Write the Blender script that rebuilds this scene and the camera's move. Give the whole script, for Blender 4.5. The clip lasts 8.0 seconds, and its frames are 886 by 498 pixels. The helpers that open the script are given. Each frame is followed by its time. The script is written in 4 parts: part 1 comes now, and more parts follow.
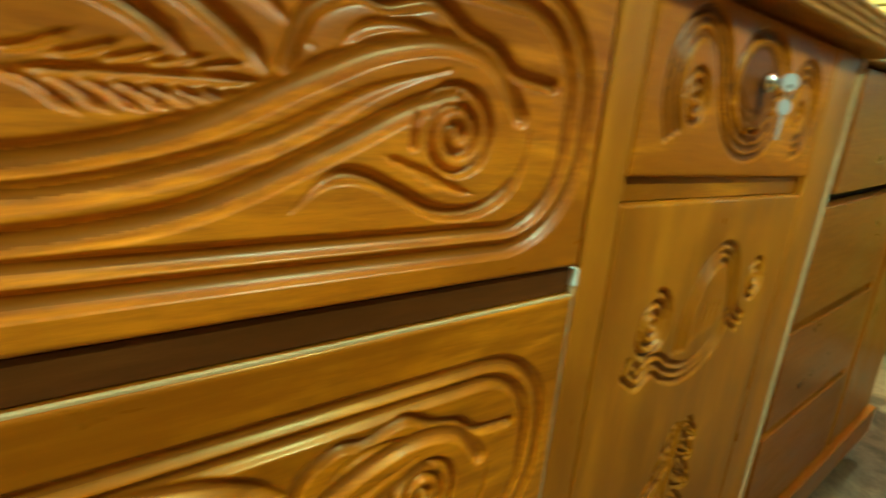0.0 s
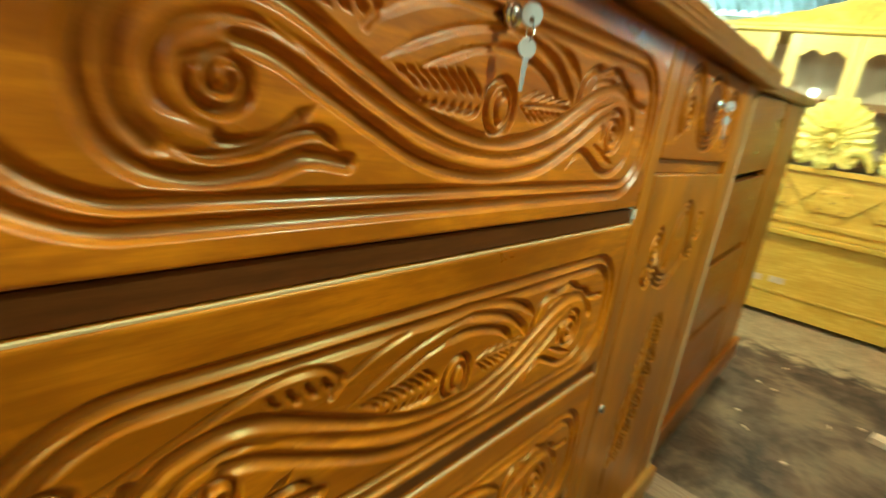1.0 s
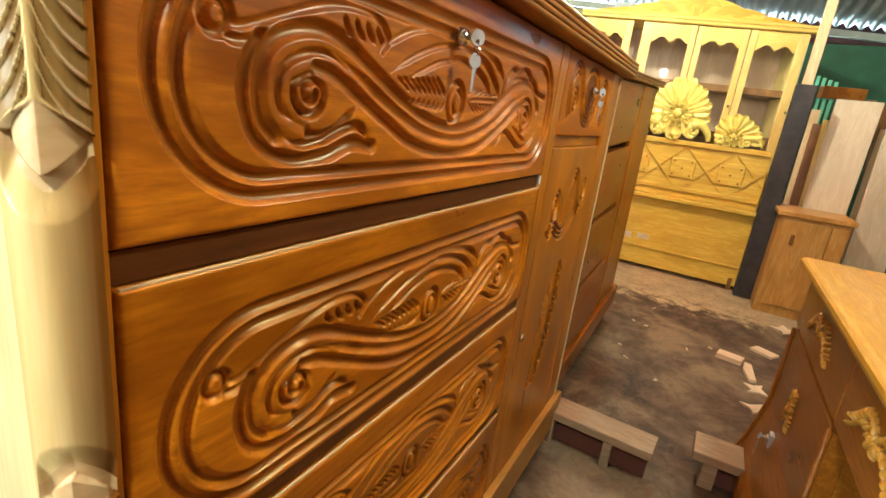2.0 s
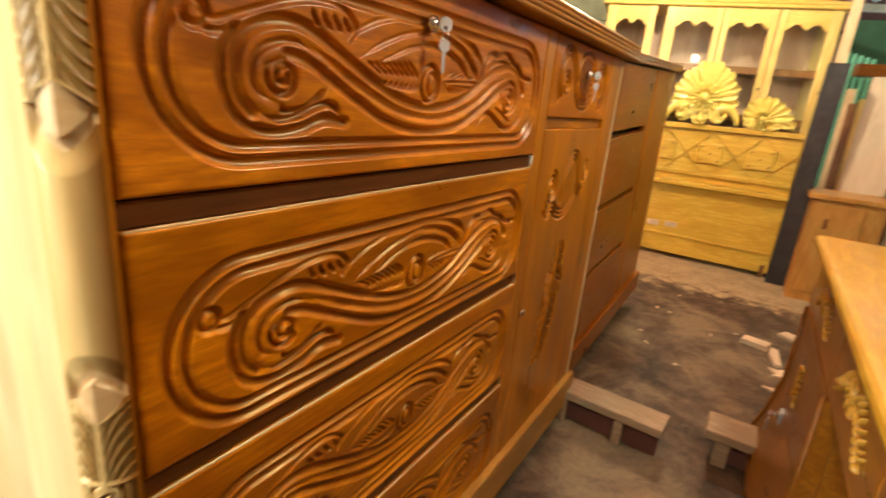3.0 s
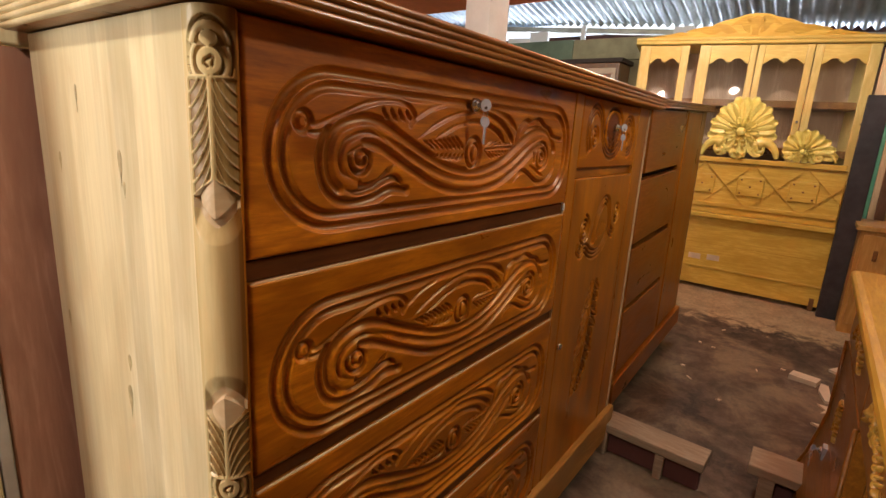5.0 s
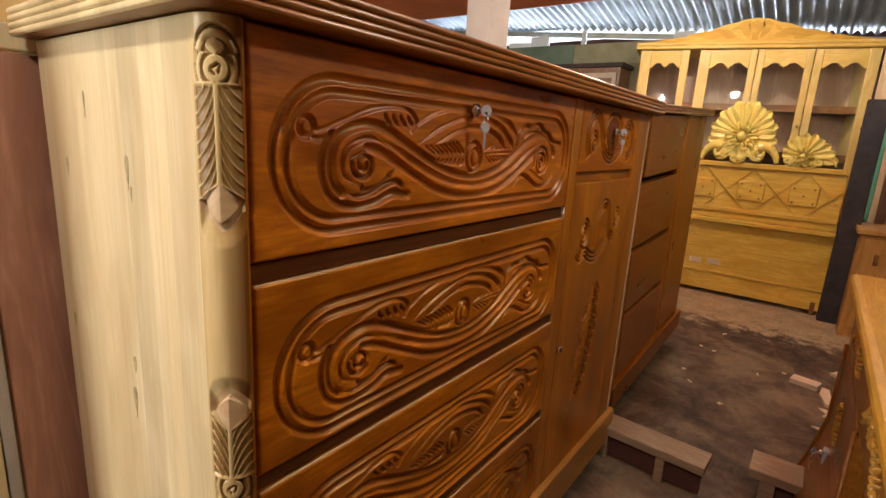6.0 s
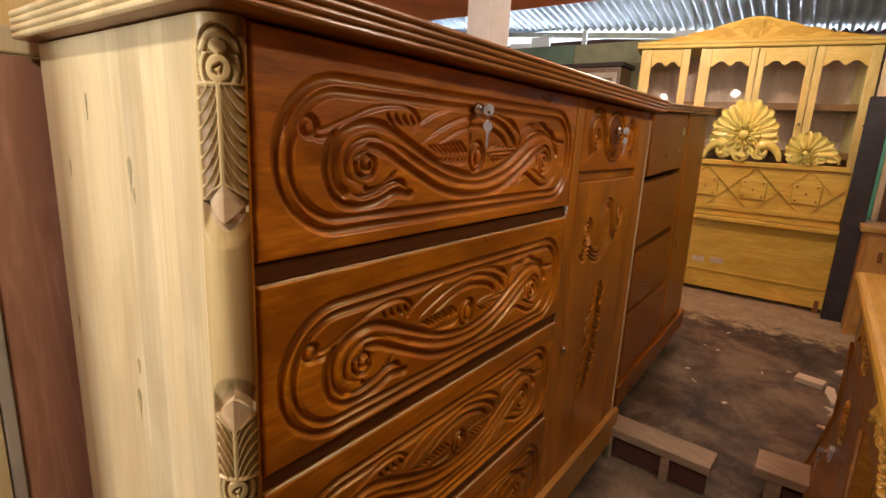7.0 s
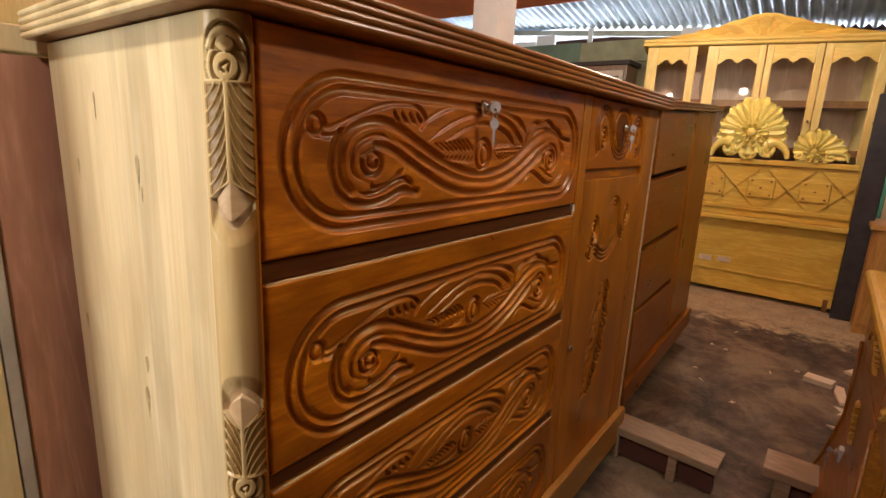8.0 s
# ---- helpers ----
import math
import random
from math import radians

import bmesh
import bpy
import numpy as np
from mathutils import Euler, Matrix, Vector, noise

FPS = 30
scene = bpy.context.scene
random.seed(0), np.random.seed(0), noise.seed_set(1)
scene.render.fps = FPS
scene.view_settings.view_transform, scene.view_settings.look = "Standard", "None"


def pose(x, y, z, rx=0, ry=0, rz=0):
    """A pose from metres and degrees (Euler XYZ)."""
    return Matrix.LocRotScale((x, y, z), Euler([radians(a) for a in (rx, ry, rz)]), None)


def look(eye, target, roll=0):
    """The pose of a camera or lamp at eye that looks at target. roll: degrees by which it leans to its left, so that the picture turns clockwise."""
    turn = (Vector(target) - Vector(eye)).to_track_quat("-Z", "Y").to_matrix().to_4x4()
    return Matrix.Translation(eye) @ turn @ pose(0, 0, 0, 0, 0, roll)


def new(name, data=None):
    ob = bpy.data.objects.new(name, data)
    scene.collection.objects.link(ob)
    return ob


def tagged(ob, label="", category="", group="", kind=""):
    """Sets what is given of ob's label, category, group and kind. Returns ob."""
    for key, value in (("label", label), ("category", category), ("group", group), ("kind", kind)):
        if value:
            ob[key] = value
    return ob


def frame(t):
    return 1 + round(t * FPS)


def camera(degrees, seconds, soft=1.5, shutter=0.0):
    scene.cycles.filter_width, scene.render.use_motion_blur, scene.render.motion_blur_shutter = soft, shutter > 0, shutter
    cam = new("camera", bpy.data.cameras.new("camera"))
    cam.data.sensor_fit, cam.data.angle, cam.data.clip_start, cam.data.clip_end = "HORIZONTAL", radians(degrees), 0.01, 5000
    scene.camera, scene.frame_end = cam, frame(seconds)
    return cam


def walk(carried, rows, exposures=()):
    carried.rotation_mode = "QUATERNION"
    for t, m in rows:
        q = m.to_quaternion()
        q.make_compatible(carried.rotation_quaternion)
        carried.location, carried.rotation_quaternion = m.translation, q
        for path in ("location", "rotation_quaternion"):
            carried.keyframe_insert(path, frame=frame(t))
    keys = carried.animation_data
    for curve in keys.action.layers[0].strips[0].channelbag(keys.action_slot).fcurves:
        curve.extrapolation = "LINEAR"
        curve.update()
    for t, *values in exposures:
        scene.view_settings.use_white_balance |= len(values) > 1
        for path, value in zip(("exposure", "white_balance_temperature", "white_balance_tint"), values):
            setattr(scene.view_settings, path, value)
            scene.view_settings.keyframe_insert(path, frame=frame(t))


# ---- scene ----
cam = camera(83.1, 8.0, shutter=0.5)
PATH = [
    (0, (0.423, -0.234, 0.979), (1.61, 1.293, 0.468), 5.1),
    (0.2, (0.394, -0.216, 0.981), (1.509, 1.344, 0.414), 6.4),
    (0.5, (0.318, -0.22, 0.977), (1.417, 1.364, 0.448), 6.0),
    (0.7, (0.214, -0.231, 0.969), (1.308, 1.363, 0.454), 5.3),
    (0.8, (0.148, -0.229, 0.963), (1.427, 1.213, 0.431), 6.7),
    (1, (0.03, -0.252, 0.971), (1.508, 0.984, 0.434), 8.2),
    (1.2, (-0.053, -0.259, 0.986), (1.574, 0.794, 0.492), 9.1),
    (1.5, (-0.124, -0.275, 0.992), (1.564, 0.669, 0.484), 8.5),
    (1.7, (-0.142, -0.27, 0.984), (1.557, 0.636, 0.443), 8.1),
    (2.8, (-0.151, -0.357, 0.968), (1.55, 0.527, 0.396), 6.3),
    (3, (-0.169, -0.376, 0.965), (1.463, 0.623, 0.384), 5.3),
    (3.5, (-0.218, -0.388, 0.977), (1.337, 0.717, 0.376), 3.7),
    (4, (-0.255, -0.402, 0.987), (1.3, 0.72, 0.418), 3.4),
    (4.5, (-0.259, -0.417, 1.005), (1.308, 0.724, 0.513), 3.4),
    (6, (-0.269, -0.432, 1.01), (1.296, 0.73, 0.563), 3.4),
    (6.5, (-0.267, -0.43, 1.008), (1.297, 0.734, 0.563), 3.0),
    (7, (-0.269, -0.429, 1.007), (1.293, 0.74, 0.565), 2.9),
    (7.5, (-0.267, -0.428, 1.007), (1.287, 0.75, 0.562), 2.8),
    (8, (-0.269, -0.427, 1.005), (1.279, 0.758, 0.559), 2.7),
]
walk(cam, [(t, look(eye, target, roll)) for t, eye, target, roll in PATH],
     [(0, 1.0, 5200, -58), (0.5, 1.18, 4950, -62), (1.0, 1.28, 5500, -46), (1.7, 1.2, 5850, -12), (2.8, 1.13, 7000, -6), (3.0, 1.1, 7100, 0), (3.5, 0.86, 6250, 26), (4.3, 0.18, 6550, 15), (8, 0.15, 6500, 14)])

# ---- world and lights ----
world = bpy.data.worlds.new("world")
scene.world = world
world.use_nodes = True
wn = world.node_tree
sky = wn.nodes.new("ShaderNodeTexSky")
sky.sky_type = "NISHITA"
sky.sun_disc = False
sky.sun_elevation, sky.sun_rotation = radians(40), radians(120)
wn.nodes["Background"].inputs["Strength"].default_value = 0.05
wn.links.new(sky.outputs["Color"], wn.nodes["Background"].inputs["Color"])


def area_light(name, eye, target, sx, sy, watts, colour):
    data = bpy.data.lights.new(name, "AREA")
    data.shape, data.size, data.size_y, data.energy, data.color = "RECTANGLE", sx, sy, watts, colour
    ob = new(name, data)
    ob.matrix_world = look(eye, target)
    return ob


def bulb_light(name, place, watts, colour, radius=0.04):
    data = bpy.data.lights.new(name, "POINT")
    data.energy, data.color, data.shadow_soft_size = watts, colour, radius
    ob = new(name, data)
    ob.location = place
    return ob


WARM = (1.0, 0.92, 0.77)
bulb_light("bulb_light_side", (-0.70, -0.18, 1.75), 33, WARM)
bulb_light("bulb_light_aisle", (0.86, -0.72, 1.685), 21, WARM)
bulb_light("bulb_light_far", (2.75, 0.12, 2.05), 42, WARM)
# Opening in the west wall is unseen, added to light the pale chest side.
area_light("doorway_daylight", (-4.85, 3.4, 1.35), (0.0, 0.4, 0.9), 2.4, 2.3, 260, (1.0, 0.96, 0.86))
area_light("eave_daylight", (5.78, 1.0, 1.98), (4.6, 1.0, 2.42), 6.0, 0.25, 115, (0.72, 0.86, 1.0))


# ---- materials ----
def node_material(name):
    m = bpy.data.materials.new(name)
    m.use_nodes = True
    return m, m.node_tree, m.node_tree.nodes["Principled BSDF"]


def mix_colour(nt, fac, a, b, mode="MIX"):
    n = nt.nodes.new("ShaderNodeMix")
    n.data_type, n.blend_type = "RGBA", mode
    for sock, val in ((n.inputs["Factor"], fac), (n.inputs["A"], a), (n.inputs["B"], b)):
        if isinstance(val, bpy.types.NodeSocket):
            nt.links.new(val, sock)
        elif isinstance(val, (int, float)):
            sock.default_value = val
        else:
            sock.default_value = (*val, 1)
    return n.outputs["Result"]


def ramp(nt, fac, stops):
    n = nt.nodes.new("ShaderNodeValToRGB")
    el = n.color_ramp.elements
    while len(el) < len(stops):
        el.new(0.5)
    for e, (p, c) in zip(el, stops):
        e.position = p
        e.color = (*c, 1) if not isinstance(c, (int, float)) else (c, c, c, 1)
    nt.links.new(fac, n.inputs["Fac"])
    return n.outputs["Color"]


def noise_tex(nt, vec, scale, detail=4.0, rough=0.55, distort=0.0):
    n = nt.nodes.new("ShaderNodeTexNoise")
    n.inputs["Scale"].default_value, n.inputs["Detail"].default_value = scale, detail
    n.inputs["Roughness"].default_value, n.inputs["Distortion"].default_value = rough, distort
    nt.links.new(vec, n.inputs["Vector"])
    return n.outputs["Fac"]


def coords(nt, stretch=(1, 1, 1), spread=0.0):
    tc, mp = nt.nodes.new("ShaderNodeTexCoord"), nt.nodes.new("ShaderNodeMapping")
    mp.inputs["Scale"].default_value = stretch
    nt.links.new(tc.outputs["Object"], mp.inputs["Vector"])
    if spread:
        info, mul = nt.nodes.new("ShaderNodeObjectInfo"), nt.nodes.new("ShaderNodeMath")
        mul.operation = "MULTIPLY"
        mul.inputs[1].default_value = spread
        nt.links.new(info.outputs["Random"], mul.inputs[0])
        comb = nt.nodes.new("ShaderNodeCombineXYZ")
        for k in "XYZ":
            nt.links.new(mul.outputs[0], comb.inputs[k])
        nt.links.new(comb.outputs[0], mp.inputs["Location"])
    return mp.outputs["Vector"]


def bump(nt, bsdf, height, strength, distance=0.002):
    b = nt.nodes.new("ShaderNodeBump")
    b.inputs["Strength"].default_value, b.inputs["Distance"].default_value = strength, distance
    nt.links.new(height, b.inputs["Height"])
    nt.links.new(b.outputs["Normal"], bsdf.inputs["Normal"])


def wood(name, pale, mid, dark, along="x", rough=0.3, coat=0.4, spread=7.0, ring=9.0, streak=0.6, blot=0.6, waves=26.0, long=1.0, boards=None, seam=None, stain_shade=None, coat_rough=0.2, sheen=0.31, tint=(1.0, 1.0, 1.0)):
    """Stained and varnished wood: wide rings, fine pores along the grain, blotchy staining."""
    m, nt, bs = node_material(name)
    cross = ring
    st = {"x": (long, cross, cross), "y": (cross, long, cross), "z": (cross, cross, long)}[along]
    v = coords(nt, st, spread)
    rings = noise_tex(nt, v, 1.6, 3, 0.5, 0.6)
    wave = nt.nodes.new("ShaderNodeMath")
    wave.operation = "MULTIPLY"
    wave.inputs[1].default_value = waves
    nt.links.new(rings, wave.inputs[0])
    sine = nt.nodes.new("ShaderNodeMath")
    sine.operation = "SINE"
    nt.links.new(wave.outputs[0], sine.inputs[0])
    bands = nt.nodes.new("ShaderNodeMapRange")
    bands.inputs["From Min"].default_value = -1.0
    nt.links.new(sine.outputs[0], bands.inputs["Value"])
    fine = coords(nt, tuple(c * 9 for c in st), spread)
    fine = noise_tex(nt, fine, 2.2, 6, 0.7)
    patch = {"x": (1.1, 3.6, 3.6), "y": (3.6, 1.1, 3.6), "z": (3.6, 3.6, 1.1)}[along]
    blotch = noise_tex(nt, coords(nt, patch, spread), 3.2, 5, 0.6, 0.4)
    c1 = ramp(nt, bands.outputs[0], [(0.0, mid), (0.6, pale), (1.0, mid)])
    c2 = mix_colour(nt, ramp(nt, fine, [(0.35, streak), (0.62, 0.0)]), c1, dark)
    c3 = mix_colour(nt, ramp(nt, blotch, [(0.40, blot), (0.56, 0.0)]), c2, tuple(0.3 * a + 0.7 * b for a, b in zip(mid, dark)))
    if boards:
        axis, width, amount = boards
        split, div, whole, rnd = (nt.nodes.new("ShaderNode" + n) for n in ("SeparateXYZ", "Math", "Math", "TexWhiteNoise"))
        nt.links.new(coords(nt, (1, 1, 1), spread), split.inputs[0])
        div.operation, whole.operation, rnd.noise_dimensions = "DIVIDE", "FLOOR", "1D"
        div.inputs[1].default_value = width
        nt.links.new(split.outputs[axis], div.inputs[0])
        nt.links.new(div.outputs[0], whole.inputs[0])
        nt.links.new(whole.outputs[0], rnd.inputs["W"])
        c3 = mix_colour(nt, 1.0, c3, ramp(nt, rnd.outputs["Value"], [(0.0, 1.0 - amount), (1.0, 1.0)]), "MULTIPLY")
    for axis, lo, hi, tint, mode in ([seam] if seam else []) + ([stain_shade] if stain_shade else []):
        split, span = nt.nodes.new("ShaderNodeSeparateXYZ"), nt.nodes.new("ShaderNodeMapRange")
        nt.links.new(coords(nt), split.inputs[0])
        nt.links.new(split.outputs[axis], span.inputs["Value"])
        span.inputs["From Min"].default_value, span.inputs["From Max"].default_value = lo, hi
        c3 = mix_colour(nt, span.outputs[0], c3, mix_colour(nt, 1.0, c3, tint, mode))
    nt.links.new(c3, bs.inputs["Base Color"])
    gloss = ramp(nt, blotch, [(0.3, max(0.05, rough - 0.08)), (0.7, rough + 0.10)])
    nt.links.new(gloss, bs.inputs["Roughness"])
    bs.inputs["Specular IOR Level"].default_value, bs.inputs["Specular Tint"].default_value = sheen, (*tint, 1)
    bs.inputs["Coat Weight"].default_value, bs.inputs["Coat Roughness"].default_value = coat, coat_rough
    bump(nt, bs, fine, 0.12, 0.0006)
    return m


FRONT = dict(pale=(0.66, 0.228, 0.010), mid=(0.53, 0.168, 0.006), dark=(0.15, 0.034, 0.003), along="x", rough=0.34, coat=0.02, sheen=0.55, tint=(1.0, 0.76, 0.32), coat_rough=0.16, blot=0.8, streak=0.55, waves=18.0)
M_FRONT = wood("stained_front_wood", boards=("Z", 0.115, 0.24), **FRONT)
# the top drawer is glued up from a darker upper and a paler lower board
M_FRONT_PAIR = wood("stained_front_two_boards", seam=("Z", -0.0170, -0.0165, (0.84, 0.77, 0.72), "MULTIPLY"), **FRONT)
# Deep cuts darkened: settled varnish plus groove shade put into the colour.
M_CUT = wood("varnish_and_shade_in_cuts", (0.33, 0.098, 0.007), (0.26, 0.072, 0.005), (0.11, 0.027, 0.002), "x", 0.36, 0.02, streak=0.3, sheen=0.42, tint=(1.0, 0.80, 0.45))
M_FRONT_DULL = wood("thinly_varnished_front", **{**FRONT, "rough": 0.48, "sheen": 0.24, "coat": 0.0})
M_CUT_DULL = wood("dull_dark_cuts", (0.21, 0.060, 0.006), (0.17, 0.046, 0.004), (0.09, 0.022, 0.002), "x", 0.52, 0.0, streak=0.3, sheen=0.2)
M_FRONT_V = wood("stained_upright_wood", (0.48, 0.175, 0.011), (0.38, 0.128, 0.008), (0.13, 0.034, 0.004), "z", 0.34, 0.03, blot=0.6, streak=0.22, waves=8.0, sheen=0.42, tint=(1.0, 0.80, 0.45))
M_PALE_V = wood("pale_side_wood", (0.85, 0.77, 0.52), (0.77, 0.655, 0.385), (0.46, 0.35, 0.17), "z", 0.36, 0.2, ring=9, streak=0.30, blot=0.50, waves=9.0, long=0.3, boards=("Y", 0.052, 0.22))
# Towards the front the post darkens: staining plus shade put into its colour.
M_POST = wood("golden_post_wood", (0.66, 0.54, 0.29), (0.57, 0.43, 0.20), (0.37, 0.26, 0.10), "z", 0.34, 0.2, streak=0.3, blot=0.3, long=0.4, stain_shade=("X", -0.030, -0.010, (0.28, 0.15, 0.06), "MULTIPLY"))
M_RAIL = wood("dark_set_back_rail", (0.13, 0.040, 0.007), (0.10, 0.029, 0.005), (0.06, 0.017, 0.003), "x", 0.45, 0.0, sheen=0.2)
M_BROWN_CUT = wood("brown_post_cuts", (0.27, 0.165, 0.050), (0.22, 0.13, 0.036), (0.14, 0.07, 0.016), "z", 0.5, 0.1)
M_RAWEDGE = wood("raw_pale_edge", (0.58, 0.43, 0.26), (0.50, 0.36, 0.20), (0.40, 0.26, 0.12), "x", 0.5, 0.1, streak=0.3, blot=0.3)
M_TOP = wood("top_edge_wood", (0.40, 0.185, 0.040), (0.32, 0.132, 0.026), (0.13, 0.040, 0.008), "x", 0.32, 0.06)
M_PLAIN = wood("plain_drawer_wood", (0.37, 0.124, 0.012), (0.30, 0.090, 0.008), (0.14, 0.036, 0.005), "x", 0.33, 0.08, streak=0.4)
M_YELLOW = wood("yellow_varnished_wood", (0.75, 0.55, 0.105), (0.66, 0.45, 0.070), (0.44, 0.24, 0.025), "y", 0.40, 0.12, streak=0.4)
M_YELLOW_V = wood("yellow_upright_wood", (0.84, 0.70, 0.30), (0.77, 0.61, 0.22), (0.55, 0.38, 0.09), "z", 0.40, 0.1, streak=0.4)
M_CASE = wood("pale_yellow_case_wood", (0.82, 0.65, 0.22), (0.74, 0.55, 0.16), (0.52, 0.33, 0.06), "y", 0.40, 0.1, streak=0.3)
M_TABLE = wood("amber_table_wood", (0.30, 0.118, 0.012), (0.23, 0.083, 0.008), (0.12, 0.036, 0.004), "x", 0.32, 0.08)
M_PLINTH = wood("tan_plinth_wood", (0.50, 0.27, 0.065), (0.40, 0.20, 0.042), (0.22, 0.09, 0.016), "x", 0.4, 0.05)
M_TABLETOP = wood("amber_table_top", (0.50, 0.30, 0.035), (0.42, 0.235, 0.022), (0.27, 0.13, 0.010), "x", 0.42, 0.05)
M_RAW = wood("raw_timber", (0.37, 0.28, 0.19), (0.31, 0.225, 0.145), (0.19, 0.135, 0.085), "y", 0.75, 0.0)
M_RAW_V = wood("raw_plank_upright", (0.72, 0.58, 0.38), (0.62, 0.48, 0.29), (0.42, 0.29, 0.15), "z", 0.6, 0.0)
M_BROWNPLY = wood("brown_plywood", (0.43, 0.23, 0.155), (0.35, 0.175, 0.115), (0.21, 0.09, 0.06), "z", 0.40, 0.1, streak=0.3)
M_DARKWOOD = wood("dark_old_wood", (0.09, 0.06, 0.045), (0.06, 0.04, 0.03), (0.03, 0.02, 0.015), "z", 0.6, 0.0)
M_CASEBACK = wood("pinkish_back_board", (0.72, 0.53, 0.38), (0.62, 0.43, 0.30), (0.34, 0.21, 0.14), "z", 0.5, 0.1)
M_BEDSIDE = wood("amber_bedside_wood", (0.56, 0.33, 0.10), (0.47, 0.25, 0.065), (0.28, 0.12, 0.025), "z", 0.38, 0.1, streak=0.3)
M_BLANK = wood("whitish_planed_board", (0.62, 0.54, 0.42), (0.56, 0.47, 0.35), (0.42, 0.33, 0.21), "z", 0.6, 0.0, streak=0.3)
M_BROWNCAB = wood("brown_cabinet_wood", (0.32, 0.16, 0.05), (0.25, 0.11, 0.035), (0.12, 0.05, 0.018), "z", 0.35, 0.3)


def plain(name, colour, rough=0.6, metal=0.0, var=0.25, scale=6.0):
    m, nt, bs = node_material(name)
    n = noise_tex(nt, coords(nt), scale, 6, 0.6)
    lo, hi = tuple(c * (1 - var) for c in colour), tuple(min(1, c * (1 + var)) for c in colour)
    nt.links.new(ramp(nt, n, [(0.3, lo), (0.7, hi)]), bs.inputs["Base Color"])
    bs.inputs["Roughness"].default_value, bs.inputs["Metallic"].default_value = rough, metal
    bump(nt, bs, n, 0.15, 0.002)
    return m


M_CREST = wood("matt_amber_crest_leaf", (0.62, 0.40, 0.065), (0.54, 0.33, 0.045), (0.38, 0.21, 0.022), "y", 0.6, 0.0, streak=0.3)
M_CRESTGROUND = wood("matt_pale_crest_ground", (0.74, 0.51, 0.11), (0.66, 0.43, 0.075), (0.46, 0.27, 0.035), "y", 0.6, 0.0, streak=0.3)
M_GILT = wood("golden_carving", (0.48, 0.27, 0.050), (0.40, 0.21, 0.032), (0.26, 0.12, 0.014), "x", 0.28, 0.1, streak=0.2)
M_KHAKI = plain("khaki_board", (0.34, 0.30, 0.17), 0.75, 0, 0.35, 3.0)
M_FLOWER = wood("lemon_yellow_varnish", (0.90, 0.80, 0.26), (0.84, 0.72, 0.20), (0.60, 0.42, 0.07), "y", 0.28, 0.3, streak=0.25)
M_KNOT = plain("greyish_knot", (0.36, 0.28, 0.13), 0.5, 0, 0.35, 60)
M_KEY = plain("bright_key_metal", (0.62, 0.62, 0.70), 0.25, 0.5, 0.05)
M_CHROME = plain("bright_nickel", (0.78, 0.78, 0.80), 0.18, 1.0, 0.05)
# Dark colour stands in for the shade inside cases, kneehole and key holes.
M_DARKGAP = plain("unlit_interior_shade", (0.05, 0.022, 0.01), 0.8)
M_WHITE = plain("whitewashed_post", (0.74, 0.77, 0.74), 0.8, 0, 0.12)
M_TARP = plain("red_orange_sheet", (0.80, 0.23, 0.08), 0.6, 0, 0.2, 2.0)
M_GREEN = plain("faded_green_panel", (0.15, 0.20, 0.13), 0.7, 0, 0.45, 2.5)
M_MINT = plain("mint_green_paint", (0.12, 0.45, 0.30), 0.5)
M_DKGREEN = plain("dark_green_sheet", (0.02, 0.10, 0.05), 0.6)
M_WALL = plain("dim_brick_wall", (0.20, 0.13, 0.09), 0.9)
M_BOUNCE_WALL = wood("brown_bounce_wall", (0.22, 0.14, 0.06), (0.17, 0.10, 0.04), (0.10, 0.055, 0.02), "z", 0.5, 0.1)
M_WHITEFOAM = plain("white_foam", (0.78, 0.78, 0.76), 0.8, 0, 0.08)
M_BLACK = plain("dark_cloth", (0.025, 0.024, 0.028), 0.7, 0, 0.5, 12)
M_PAPER = plain("pale_offcut", (0.62, 0.50, 0.36), 0.8)


def roof_material():
    m, nt, bs = node_material("galvanised_sheet")
    n = noise_tex(nt, coords(nt, (1, 1, 1)), 3.0, 6, 0.6)
    nt.links.new(ramp(nt, n, [(0.3, (0.42, 0.46, 0.50)), (0.7, (0.72, 0.76, 0.80))]), bs.inputs["Base Color"])
    bs.inputs["Metallic"].default_value, bs.inputs["Roughness"].default_value = 0.6, 0.36
    return m


M_ROOF = roof_material()


